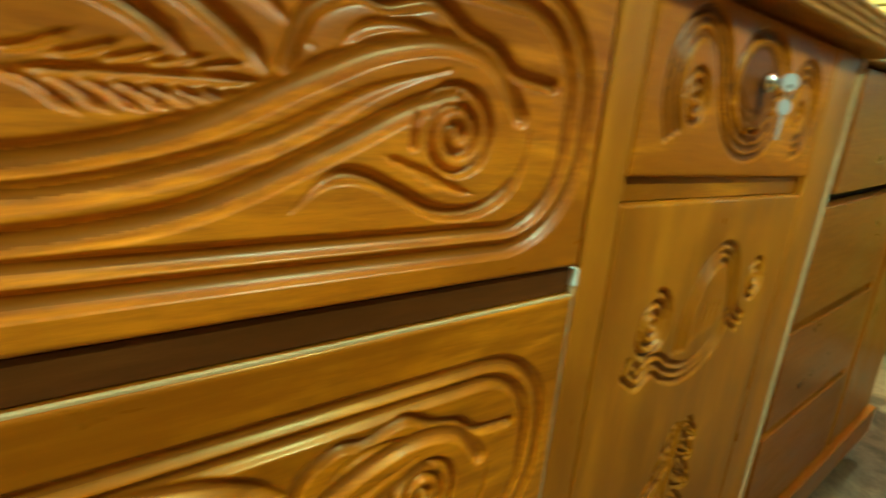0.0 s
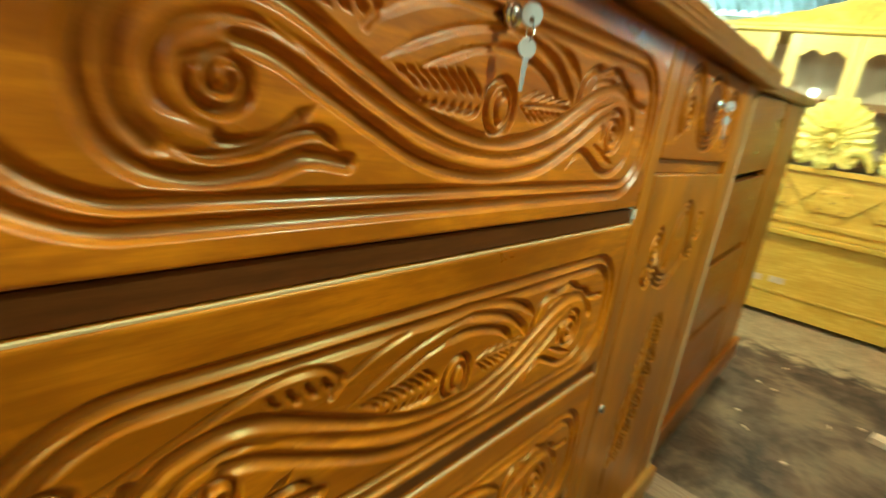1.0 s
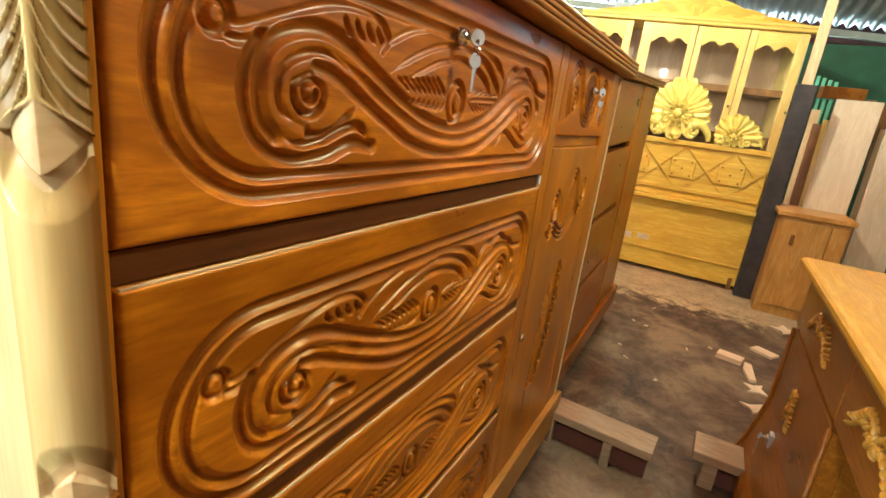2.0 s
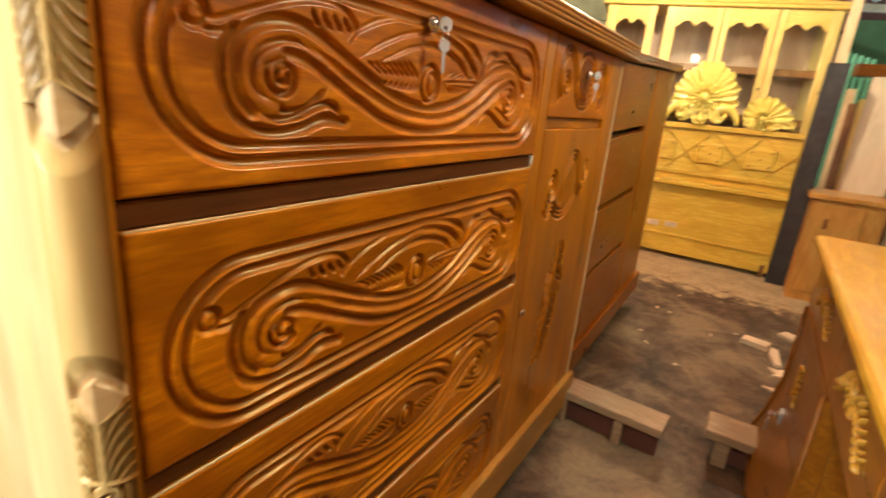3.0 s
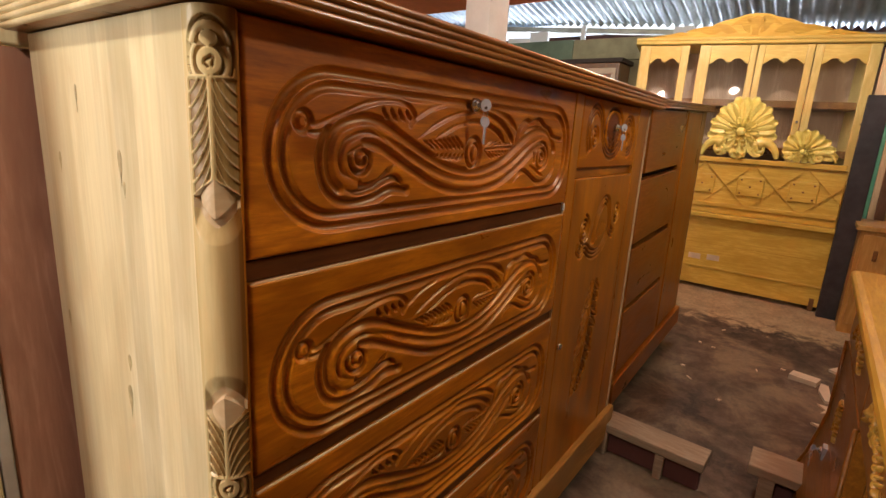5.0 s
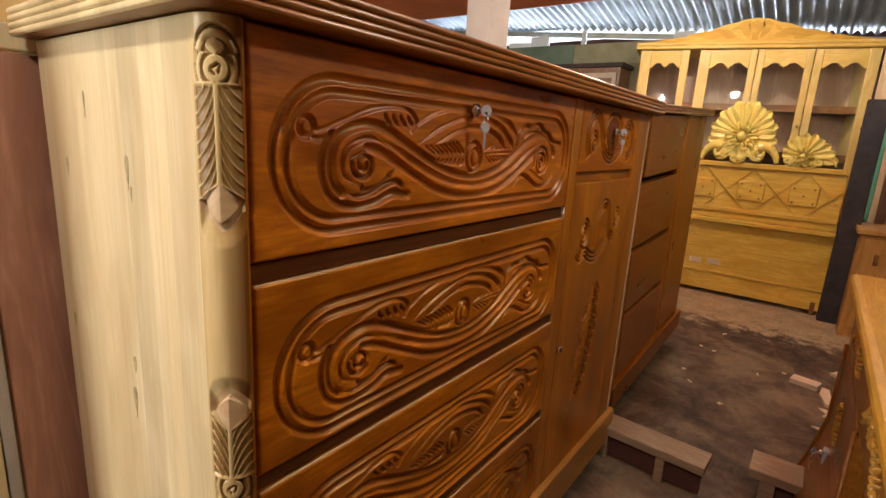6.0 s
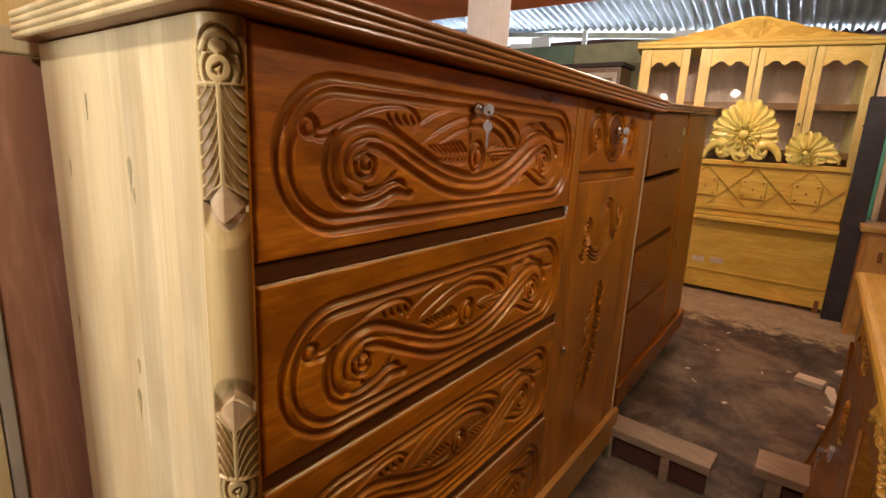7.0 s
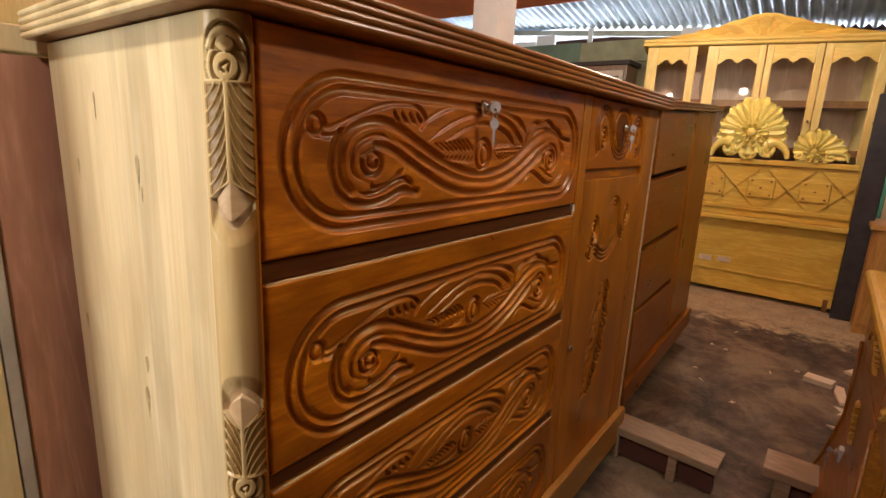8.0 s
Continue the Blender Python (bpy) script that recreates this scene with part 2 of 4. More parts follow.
def floor_material():
    """Worn earth-brown concrete: dark damp stains, dusty pale places, a paler cement apron towards the far end."""
    m, nt, bs = node_material("worn_concrete")
    v = coords(nt)
    big, fine, dust = noise_tex(nt, v, 2.6, 7, 0.66, 0.5), noise_tex(nt, v, 55, 8, 0.75), noise_tex(nt, v, 9.0, 9, 0.72, 0.3)
    c = ramp(nt, big, [(0.38, (0.020, 0.011, 0.006)), (0.50, (0.060, 0.038, 0.022)), (0.62, (0.20, 0.148, 0.088))])
    c = mix_colour(nt, ramp(nt, dust, [(0.46, 0.0), (0.68, 0.55)]), c, (0.24, 0.175, 0.115))
    apron, edge, add = nt.nodes.new("ShaderNodeSeparateXYZ"), nt.nodes.new("ShaderNodeMath"), nt.nodes.new("ShaderNodeMath")
    nt.links.new(v, apron.inputs[0])
    edge.operation, edge.inputs[1].default_value = "MULTIPLY", 0.9
    nt.links.new(dust, edge.inputs[0])
    nt.links.new(edge.outputs[0], add.inputs[0])
    nt.links.new(apron.outputs["X"], add.inputs[1])
    pale = ramp(nt, dust, [(0.35, (0.28, 0.22, 0.13)), (0.6, (0.44, 0.36, 0.22))])
    span = nt.nodes.new("ShaderNodeMapRange")
    nt.links.new(add.outputs[0], span.inputs["Value"])
    span.inputs["From Min"].default_value, span.inputs["From Max"].default_value = 3.42, 3.56
    c = mix_colour(nt, span.outputs[0], c, pale)
    c = mix_colour(nt, ramp(nt, fine, [(0.35, 0.5), (0.6, 0.0)]), c, (0.07, 0.05, 0.04))
    nt.links.new(c, bs.inputs["Base Color"])
    bs.inputs["Roughness"].default_value = 0.75
    bump(nt, bs, fine, 0.5, 0.003)
    return m


M_FLOOR = floor_material()
M_GREYWOOD = plain("grey_weathered_wood", (0.36, 0.33, 0.29), 0.8)
M_OLDRED = plain("old_red_board", (0.10, 0.035, 0.028), 0.8, 0, 0.4, 3.0)


def glass_material():
    m, nt, bs = node_material("cabinet_glass")
    bs.inputs["Base Color"].default_value = (0.9, 0.92, 0.9, 1)
    bs.inputs["Roughness"].default_value = 0.02
    bs.inputs["Transmission Weight"].default_value = 1.0
    bs.inputs["IOR"].default_value = 1.45
    return m


M_GLASS = glass_material()


def glow_material(name, colour, strength):
    m, nt, bs = node_material(name)
    bs.inputs["Emission Color"].default_value = (*colour, 1)
    bs.inputs["Emission Strength"].default_value = strength
    return m


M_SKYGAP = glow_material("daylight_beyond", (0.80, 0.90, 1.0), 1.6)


# ---- mesh helpers ----
def mesh_object(name, bm, material, smooth=False):
    me = bpy.data.meshes.new(name)
    bm.to_mesh(me)
    bm.free()
    if smooth:
        for p in me.polygons:
            p.use_smooth = True
    me.materials.append(material)
    return new(name, me)


def part(name, bm, material, parent, label="", smooth=False):
    """One mesh under a thing or under a part; its coordinates are those of the topmost thing."""
    ob = mesh_object(name, bm, material, smooth)
    ob.parent = parent
    return tagged(ob, label)


def thing(name, place, label, category, group="", rz=0.0, ry=0.0):
    ob = new(name)
    ob.empty_display_size = 0.1
    ob.matrix_world = pose(*place, 0, ry, rz)
    return tagged(ob, label, category, group)


def block(bm, x0, x1, y0, y1, z0, z1, bevel=0.0, segments=2):
    made = bmesh.ops.create_cube(bm, size=1.0)["verts"]
    for v in made:
        v.co = Vector((x0 if v.co.x < 0 else x1, y0 if v.co.y < 0 else y1, z0 if v.co.z < 0 else z1))
    if bevel:
        edges = list({e for v in made for e in v.link_edges})
        bmesh.ops.bevel(bm, geom=edges, offset=bevel, segments=segments, affect="EDGES", profile=0.5)
    return bm


def slab(*args):
    return block(bmesh.new(), *args)


def solid_part(name, material, parent, dims, bevel=0.002, label=""):
    return part(name, slab(*dims, bevel), material, parent, label)


def extrude_outline(bm, pts, axis, a, b):
    """A prism: an outline of (p, q) pairs drawn across an axis, from a to b along it."""
    def at(p, q, s):
        return {"x": (s, p, q), "y": (p, s, q), "z": (p, q, s)}[axis]
    lo, hi = [bm.verts.new(at(p, q, a)) for p, q in pts], [bm.verts.new(at(p, q, b)) for p, q in pts]
    n = len(pts)
    for i in range(n):
        bm.faces.new((lo[i], lo[(i + 1) % n], hi[(i + 1) % n], hi[i]))
    bm.faces.new(lo[::-1])
    bm.faces.new(hi)
    bmesh.ops.recalc_face_normals(bm, faces=bm.faces[:])
    return bm


def tube(bm, pts, radius, sides=8, taper=1.0):
    """A round bar along a line of points."""
    pts = [Vector(p) for p in pts]
    rings = []
    for i, p in enumerate(pts):
        d = (pts[min(i + 1, len(pts) - 1)] - pts[max(i - 1, 0)]).normalized()
        side = d.orthogonal().normalized()
        r = radius * (1 + (taper - 1) * i / max(1, len(pts) - 1))
        rings.append([bm.verts.new(p + r * (Matrix.Rotation(2 * math.pi * k / sides, 3, d) @ side)) for k in range(sides)])
    for a, b in zip(rings, rings[1:]):
        best = min(range(sides), key=lambda s: (b[s].co - a[0].co).length)
        for k in range(sides):
            bm.faces.new((a[k], a[(k + 1) % sides], b[(k + 1 + best) % sides], b[(k + best) % sides]))
    bm.faces.new(rings[0][::-1])
    bm.faces.new(rings[-1])
    bmesh.ops.recalc_face_normals(bm, faces=bm.faces[:])
    return bm


# ---- carving: grooves cut into a panel ----
def spline(pts, n=10):
    """A smooth line through the points."""
    p = np.array(pts, float)
    q = np.vstack([2 * p[0] - p[1], p, 2 * p[-1] - p[-2]])
    t = np.linspace(0, 1, n, endpoint=False)[:, None]
    out = []
    for a, b, c, d in zip(q, q[1:], q[2:], q[3:]):
        out.append(0.5 * (2 * b + (c - a) * t + (2 * a - 5 * b + 4 * c - d) * t**2 + (3 * b - a - 3 * c + d) * t**3))
    return np.vstack([*out, p[-1:]])


def cut(depth, u, v, line, width, deep, taper=False, shoulder=0.0):
    """Cuts a hollow flute along a line; depth grows where it is cut. shoulder: how far its lips are rounded over, in metres."""
    line = np.asarray(line, float)
    pad = max(width, shoulder) * 1.2
    inside = (u > line[:, 0].min() - pad) & (u < line[:, 0].max() + pad) & (v > line[:, 1].min() - pad) & (v < line[:, 1].max() + pad)
    if not inside.any():
        return
    p = np.stack([u[inside], v[inside]], 1)
    best, where = np.full(len(p), 9.0), np.zeros(len(p))
    n = len(line) - 1
    for i in range(n):
        a, d = line[i], line[i + 1] - line[i]
        s = np.clip(((p - a) @ d) / (d @ d + 1e-12), 0, 1)
        r = np.hypot(*(p - a - s[:, None] * d).T)
        near = r < best
        best[near], where[near] = r[near], (i + s[near]) / n
    w = width * (np.clip(np.minimum(where, 1 - where) * 5, 0.25, 1) if taper else 1.0)
    k = 1 - np.clip(best / w, 0, 1) ** 2
    hollow = deep * k * (w / width)
    if shoulder:
        lip = np.clip(1 - best / shoulder, 0, 1) ** 2
        hollow = np.maximum(hollow, 0.30 * deep * lip) + 0.06 * deep * lip
    depth[inside] = np.maximum(depth[inside], hollow)


def raise_dome(depth, u, v, centre, rx, ry, high):
    k = np.clip(1 - ((u - centre[0]) / rx) ** 2 - ((v - centre[1]) / ry) ** 2, 0, 1)
    depth -= high * np.sqrt(k) * (k > 0)


def ticks(line, start, stop, count, length, slant):
    """Short strokes crossing a line, as a carver nicks a stem."""
    line = np.asarray(line, float)
    out = []
    for f in np.linspace(start, stop, count):
        i = min(int(f * (len(line) - 1)), len(line) - 2)
        d = line[i + 1] - line[i]
        d = d / np.hypot(*d)
        c, s = math.cos(slant), math.sin(slant)
        e = np.array([d[0] * c - d[1] * s, d[0] * s + d[1] * c]) * length / 2
        out.append(np.array([line[i] - e, line[i] + e * 0.2, line[i] + e]))
    return out


def spiral(centre, r0, r1, a0, turns, squash=1.0, n=48):
    t = np.linspace(0, 1, n)
    a = a0 + turns * 2 * math.pi * t
    r = r0 + (r1 - r0) * t
    return np.stack([centre[0] + r * np.cos(a), centre[1] + squash * r * np.sin(a)], 1)


def beside(line, off):
    """The same line, moved sideways by off."""
    line = np.asarray(line, float)
    d = np.gradient(line, axis=0)
    d /= np.hypot(d[:, 0], d[:, 1])[:, None] + 1e-9
    return line + off * np.stack([-d[:, 1], d[:, 0]], 1)


def round_outline(x0, x1, z0, z1, left, right, n=14):
    """A closed outline with large rounds at the left and smaller ones at the right."""
    out = []
    for cx, cz, r, a0 in ((x1 - right, z1 - right, right, 90), (x1 - right, z0 + right, right, 0), (x0 + left, z0 + left, left, -90), (x0 + left, z1 - left, left, -180)):
        for k in range(n + 1):
            a = radians(a0 - 90 * k / n)
            out.append((cx + r * math.cos(a), cz + r * math.sin(a)))
    return np.array(out + out[:1])


def drawer_carving(u, v, wobble=0.0):
    """The scroll of a drawer front: a double border, a stem that winds from a spiral to a small scroll, leaves between."""
    d = np.zeros_like(u)
    cut(d, u, v, round_outline(0.0255, 0.722, -0.0900, 0.0745, 0.0820, 0.068), 0.0070, 0.0056)
    cut(d, u, v, round_outline(0.0415, 0.704, -0.0768, 0.0612, 0.0685, 0.054), 0.0066, 0.0054)
    # winding stem
    upper = spline([(0.119, -0.047), (0.107, -0.034), (0.103, -0.015), (0.106, 0.003), (0.117, 0.016), (0.138, 0.024), (0.162, 0.026), (0.190, 0.019),
                    (0.230, 0.001), (0.280, -0.020), (0.332, -0.036), (0.392, -0.041), (0.460, -0.027), (0.520, 0.002), (0.560, 0.020), (0.600, 0.028), (0.634, 0.020), (0.655, -0.006)])
    lower = spline([(0.152, -0.001), (0.175, -0.005), (0.203, -0.018), (0.246, -0.038), (0.288, -0.056), (0.336, -0.067), (0.397, -0.070), (0.465, -0.060), (0.528, -0.033), (0.576, -0.009), (0.608, 0.002)])
    middle = spline([(0.170, 0.012), (0.200, -0.001), (0.248, -0.022), (0.305, -0.042), (0.363, -0.052), (0.427, -0.050), (0.498, -0.030), (0.555, -0.001), (0.600, 0.014)])
    upper, middle, lower = (beside(line, 0.0042) for line in (upper, middle, lower))
    cut(d, u, v, upper, 0.0076, 0.0056)
    cut(d, u, v, lower, 0.0074, 0.0056)
    cut(d, u, v, middle, 0.0070, 0.0048, True)
    for line in ticks(middle, 0.16, 0.24, 3, 0.020, 0.75) + ticks(middle, 0.45, 0.53, 3, 0.018, 0.8) + ticks(middle, 0.74, 0.80, 3, 0.018, -0.7):
        cut(d, u, v, line, 0.0022, 0.0026, True)
    # outer band of the spiral and its leaf tip
    cut(d, u, v, spline([(0.228, -0.056), (0.199, -0.053), (0.171, -0.062), (0.140, -0.066), (0.114, -0.061), (0.098, -0.049), (0.090, -0.033), (0.087, -0.015), (0.090, 0.000), (0.100, 0.016)]), 0.0076, 0.0062)
    cut(d, u, v, spline([(0.228, -0.057), (0.217, -0.044), (0.205, -0.038), (0.186, -0.042), (0.164, -0.051), (0.139, -0.054), (0.119, -0.047)]), 0.0050, 0.0060, True, shoulder=0.010)
    cut(d, u, v, spline([(0.141, -0.040), (0.122, -0.031), (0.116, -0.014), (0.123, 0.002), (0.140, 0.011), (0.163, 0.014), (0.188, 0.006)]), 0.0046, 0.0045, True, shoulder=0.010)
    cut(d, u, v, np.vstack([spiral((0.149, -0.016), 0.002, 0.019, 0.3, -1.6), [(0.152, -0.001)]]), 0.0044, 0.0060, shoulder=0.008)
    cut(d, u, v, spline([(0.144, -0.036), (0.150, -0.047), (0.174, -0.044), (0.191, -0.032), (0.203, -0.022)]), 0.0055, 0.0060, True)
    raise_dome(d, u, v, (0.150, -0.016), 0.008, 0.007, 0.003)
    # bud and its stalk along the top
    cut(d, u, v, spiral((0.066, 0.023), 0.009, 0.010, 2.4, 0.95), 0.0048, 0.0050)
    stalk = spline([(0.072, 0.024), (0.082, 0.020), (0.098, 0.025), (0.121, 0.034), (0.153, 0.046), (0.186, 0.053), (0.220, 0.052), (0.240, 0.038), (0.232, 0.026)])
    cut(d, u, v, stalk, 0.0044, 0.0040)
    cut(d, u, v, spline([(0.068, 0.013), (0.085, 0.012), (0.100, 0.016)]), 0.0045, 0.0045, True)
    for k in range(4):
        x = 0.180 + 0.014 * k
        cut(d, u, v, spline([(x, 0.046), (x + 0.004, 0.038), (x + 0.013, 0.030)]), 0.0036, 0.0050, True)
    # fanned leaf over the eye
    for pts, w in (([(0.228, 0.025), (0.258, 0.043), (0.289, 0.054), (0.331, 0.061), (0.395, 0.062), (0.445, 0.056), (0.485, 0.043), (0.519, 0.019)], 0.0068),
                   ([(0.247, 0.010), (0.285, 0.029), (0.332, 0.045), (0.388, 0.052), (0.447, 0.041), (0.485, 0.020), (0.502, 0.000)], 0.0064),
                   ([(0.269, 0.004), (0.306, 0.019), (0.340, 0.031), (0.390, 0.037), (0.446, 0.024), (0.474, 0.000)], 0.0056)):
        line = spline(pts)
        cut(d, u, v, line[:len(line) * 6 // 10], 0.6 * w, 0.0032, True)
        cut(d, u, v, line[len(line) * 4 // 10:], w, 0.0054, True)
        for tick in ticks(line, 0.22, 0.34, 3, 0.012, 0.9):
            cut(d, u, v, tick, 0.0018, 0.0020, True)
    cut(d, u, v, spline([(0.405, -0.004), (0.450, -0.001), (0.506, 0.001)]), 0.0036, 0.0044, True)
    # eye: a drop with fine feathers on both sides
    cut(d, u, v, spiral((0.379, -0.008), 0.0195, 0.0200, 1.6, 1.0, 1.12), 0.0044, 0.0052)
    cut(d, u, v, spiral((0.382, -0.009), 0.0092, 0.0096, 1.6, 1.0, 1.45), 0.0032, 0.0042)
    raise_dome(d, u, v, (0.382, -0.009), 0.0062, 0.0095, 0.002)
    for k in range(8):
        x = 0.352 - 0.0100 * k
        up, low = 0.018 - 0.0012 * k, 0.020 - 0.0014 * k
        cut(d, u, v, spline([(x, -0.004), (x - 0.008, -0.002 + 0.4 * up), (x - 0.026, -0.001 + up)]), 0.0030, 0.0040, True)
        cut(d, u, v, spline([(x, -0.008), (x - 0.007, -0.010 - 0.3 * low), (x - 0.022, -0.008 - 0.55 * low)]), 0.0028, 0.0038, True)
    for k in range(8):
        x = 0.406 + 0.0105 * k
        cut(d, u, v, spline([(x, -0.004), (x + 0.010, -0.0075), (x + 0.024, -0.018 + 0.0012 * k)]), 0.0028, 0.0040, True)
    for k in range(5):
        x = 0.405 + 0.015 * k
        cut(d, u, v, spline([(x, 0.002), (x + 0.012, 0.005), (x + 0.026, 0.012 - 0.001 * k)]), 0.0024, 0.0030, True)
    # small scroll at the end, its tail and the bumpy cap above it
    cut(d, u, v, spiral((0.609, -0.017), 0.002, 0.031, -0.4, 2.6), 0.0036, 0.0052)
    cut(d, u, v, spline([(0.510, -0.058), (0.528, -0.043), (0.545, -0.040), (0.567, -0.048), (0.600, -0.062), (0.636, -0.060), (0.662, -0.040), (0.668, -0.012)]), 0.0055, 0.0058, True)
    for k in range(4):
        cut(d, u, v, spline([(0.560 + 0.009 * k, -0.030 - 0.004 * k), (0.578 + 0.008 * k, -0.035 - 0.004 * k), (0.604 + 0.007 * k, -0.043 - 0.003 * k)]), 0.0026, 0.0040, True)
    cut(d, u, v, spline([(0.507, 0.009), (0.518, 0.034), (0.540, 0.046), (0.560, 0.044), (0.588, 0.051), (0.612, 0.040), (0.634, 0.034), (0.652, 0.022), (0.685, 0.018)]), 0.0055, 0.0062, shoulder=0.012)
    cut(d, u, v, spline([(0.530, 0.018), (0.548, 0.032), (0.575, 0.036), (0.604, 0.030)]), 0.0048, 0.0042, True)
    return d


def panel_grid(name, x0, x1, z0, z1, step, carve, thick, edge=0.004, deepen=1.02, dark_depth=0.0043):
    """A carved board: its face is a fine grid in the plane y = 0, sunk where it is cut, with rounded edges and flat sides."""
    nx, nz = int(round((x1 - x0) / step)) + 1, int(round((z1 - z0) / step)) + 1
    xs, zs = np.linspace(x0, x1, nx), np.linspace(z0, z1, nz)
    u, v = np.meshgrid(xs, zs)
    d = carve(u, v)
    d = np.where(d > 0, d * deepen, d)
    # past this depth the face takes the shade-darkened cut wood
    dark = d > dark_depth
    rim = np.minimum(np.minimum(u - x0, x1 - u), np.minimum(v - z0, z1 - v))
    d = np.maximum(d, 0) + np.minimum(d, 0) + np.where(rim < edge, edge * (1 - np.sqrt(np.clip(1 - (1 - rim / edge) ** 2, 0, 1))), 0)
    face = np.stack([u, d, v], -1).reshape(-1, 3)
    idx = np.arange(nx * nz).reshape(nz, nx)
    quads = np.stack([idx[:-1, :-1], idx[:-1, 1:], idx[1:, 1:], idx[1:, :-1]], -1).reshape(-1, 4)
    loop = np.concatenate([idx[0, :], idx[1:, -1], idx[-1, -2::-1], idx[-2:0:-1, 0]])
    back = face[loop].copy()
    back[:, 1] = thick
    base = len(face)
    ring = np.arange(len(loop))
    nxt = (ring + 1) % len(loop)
    sides = np.stack([loop[ring], base + ring, base + nxt, loop[nxt]], -1)
    verts = np.vstack([face, back])
    me = bpy.data.meshes.new(name)
    nq = len(quads) + len(sides)
    me.vertices.add(len(verts))
    me.vertices.foreach_set("co", verts.ravel())
    flat = np.concatenate([quads.ravel(), sides.ravel()])
    me.loops.add(len(flat))
    me.loops.foreach_set("vertex_index", flat)
    me.polygons.add(nq)
    me.polygons.foreach_set("loop_start", np.arange(nq) * 4)
    me.polygons.foreach_set("use_smooth", np.concatenate([np.ones(len(quads), bool), np.zeros(len(sides), bool)]))
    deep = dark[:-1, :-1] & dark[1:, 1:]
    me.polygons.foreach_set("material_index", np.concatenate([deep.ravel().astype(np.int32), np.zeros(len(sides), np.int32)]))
    me.update()
    return me


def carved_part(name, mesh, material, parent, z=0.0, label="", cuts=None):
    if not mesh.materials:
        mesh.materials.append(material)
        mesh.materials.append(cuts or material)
    ob = new(name, mesh)
    ob.parent = parent
    ob.location = (0, 0, z)
    return tagged(ob, label)


# ---- floor, walls, roof ----
def structure(name, bm, material, smooth=False):
    return tagged(mesh_object(name, bm, material, smooth), kind="structure")


structure("floor", slab(-5, 11, -5, 7, -0.2, 0.0), M_FLOOR)
structure("wall_north", slab(-5, 11, 6.9, 7.1, 0, 3.2), M_WALL)
# unseen wall, set near and brown to tune the bounce on the fronts
structure("wall_south", slab(-5, 6.2, -2.45, -2.35, 0, 3.2), M_BOUNCE_WALL)
# west wall is out of view; its gap is left for the fill light
for k, (a, b, lo, hi) in enumerate(((-4.9, 2.1, 0, 3.2), (4.7, 6.9, 0, 3.2), (2.1, 4.7, 2.55, 3.2))):
    structure("wall_west_%d" % (k + 1), slab(-5.1, -4.9, a, b, lo, hi), M_WALL)
structure("wall_east", slab(6.2, 6.4, -4.9, 6.9, 0, 1.98), M_WALL)
# glowing wall added in place of the daylight outside
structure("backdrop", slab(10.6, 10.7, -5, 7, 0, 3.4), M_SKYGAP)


def corrugated(x0, x1, y0, y1, z_low, z_high, pitch, amp):
    """Wavy sheet whose ridges run along x; it climbs with x."""
    bm = bmesh.new()
    n = int((y1 - y0) / pitch * 6)
    rows = []
    for x, z in ((x0, z_low), (x1, z_high)):
        rows.append([bm.verts.new((x, y0 + (y1 - y0) * k / n, z + amp * math.sin(2 * math.pi * k / 6))) for k in range(n + 1)])
    for k in range(n):
        bm.faces.new((rows[0][k], rows[0][k + 1], rows[1][k + 1], rows[1][k]))
    return bm


roof = structure("roof_sheet", corrugated(5.3, -5.0, -6, 8, 0.0, 1.9, 0.086, 0.018), M_ROOF, True)
roof.matrix_world = Matrix.Translation((0, 0.9, 2.13)) @ pose(0, 0, 0, 4.5, 0, 0)
structure("ceiling_sheet", slab(-4.8, 3.95, -0.9, 6.8, 0.0, 0.012), M_TARP).matrix_world = pose(0, 0, 2.49, 0, 5.2, 0)


structure("eave_beam", slab(5.34, 5.40, -6, 8, -0.075, -0.022), M_GREYWOOD).matrix_world = roof.matrix_world.copy()
structure("wall_east_top", slab(5.9, 6.0, -4.9, 6.9, 1.85, 2.22), M_OLDRED)


# ---- carved chest of drawers ----
def reeded_profile(reach, z0, z1, beads):
    """Outline (out, up) of a board edge worked into a row of half-round beads."""
    pts = [(0.03, z0), (-reach + 0.004, z0)]
    h = (z1 - z0) / beads
    for b in range(beads):
        for k in range(7):
            a = -math.pi / 2 + math.pi * k / 6
            pts.append((-reach - 0.45 * h * math.cos(a) + 0.0, z0 + h * (b + 0.5) + 0.46 * h * math.sin(a)))
    return pts + [(-reach + 0.004, z1), (0.03, z1)]


def edged_top(bm, x0, x1, y0, y1, z0, z1, beads):
    """A board with reeded front and end edges, mitred at the corners."""
    prof = reeded_profile(0.0, z0, z1, beads)[1:-1]
    path = [((x0, y1), (-1, 0)), ((x0, y0), (-1, -1)), ((x1, y0), (1, -1)), ((x1, y1), (1, 0))]
    rings = []
    for (px, py), (dx, dy) in path:
        rings.append([bm.verts.new((px + dx * -o, py + dy * -o, z)) for o, z in prof])
    for a, b in zip(rings, rings[1:]):
        for k in range(len(prof) - 1):
            bm.faces.new((a[k], b[k], b[k + 1], a[k + 1]))
    bm.faces.new([r[-1] for r in rings])
    bm.faces.new([r[0] for r in rings][::-1])
    bm.faces.new(rings[0] + [])
    bm.faces.new(rings[-1][::-1])
    bmesh.ops.recalc_face_normals(bm, faces=bm.faces[:])
    for f in bm.faces:
        f.material_index = 1 if f.calc_center_median().x < x0 + 0.0005 and abs(f.normal.x) > 0.02 else 0
    return bm


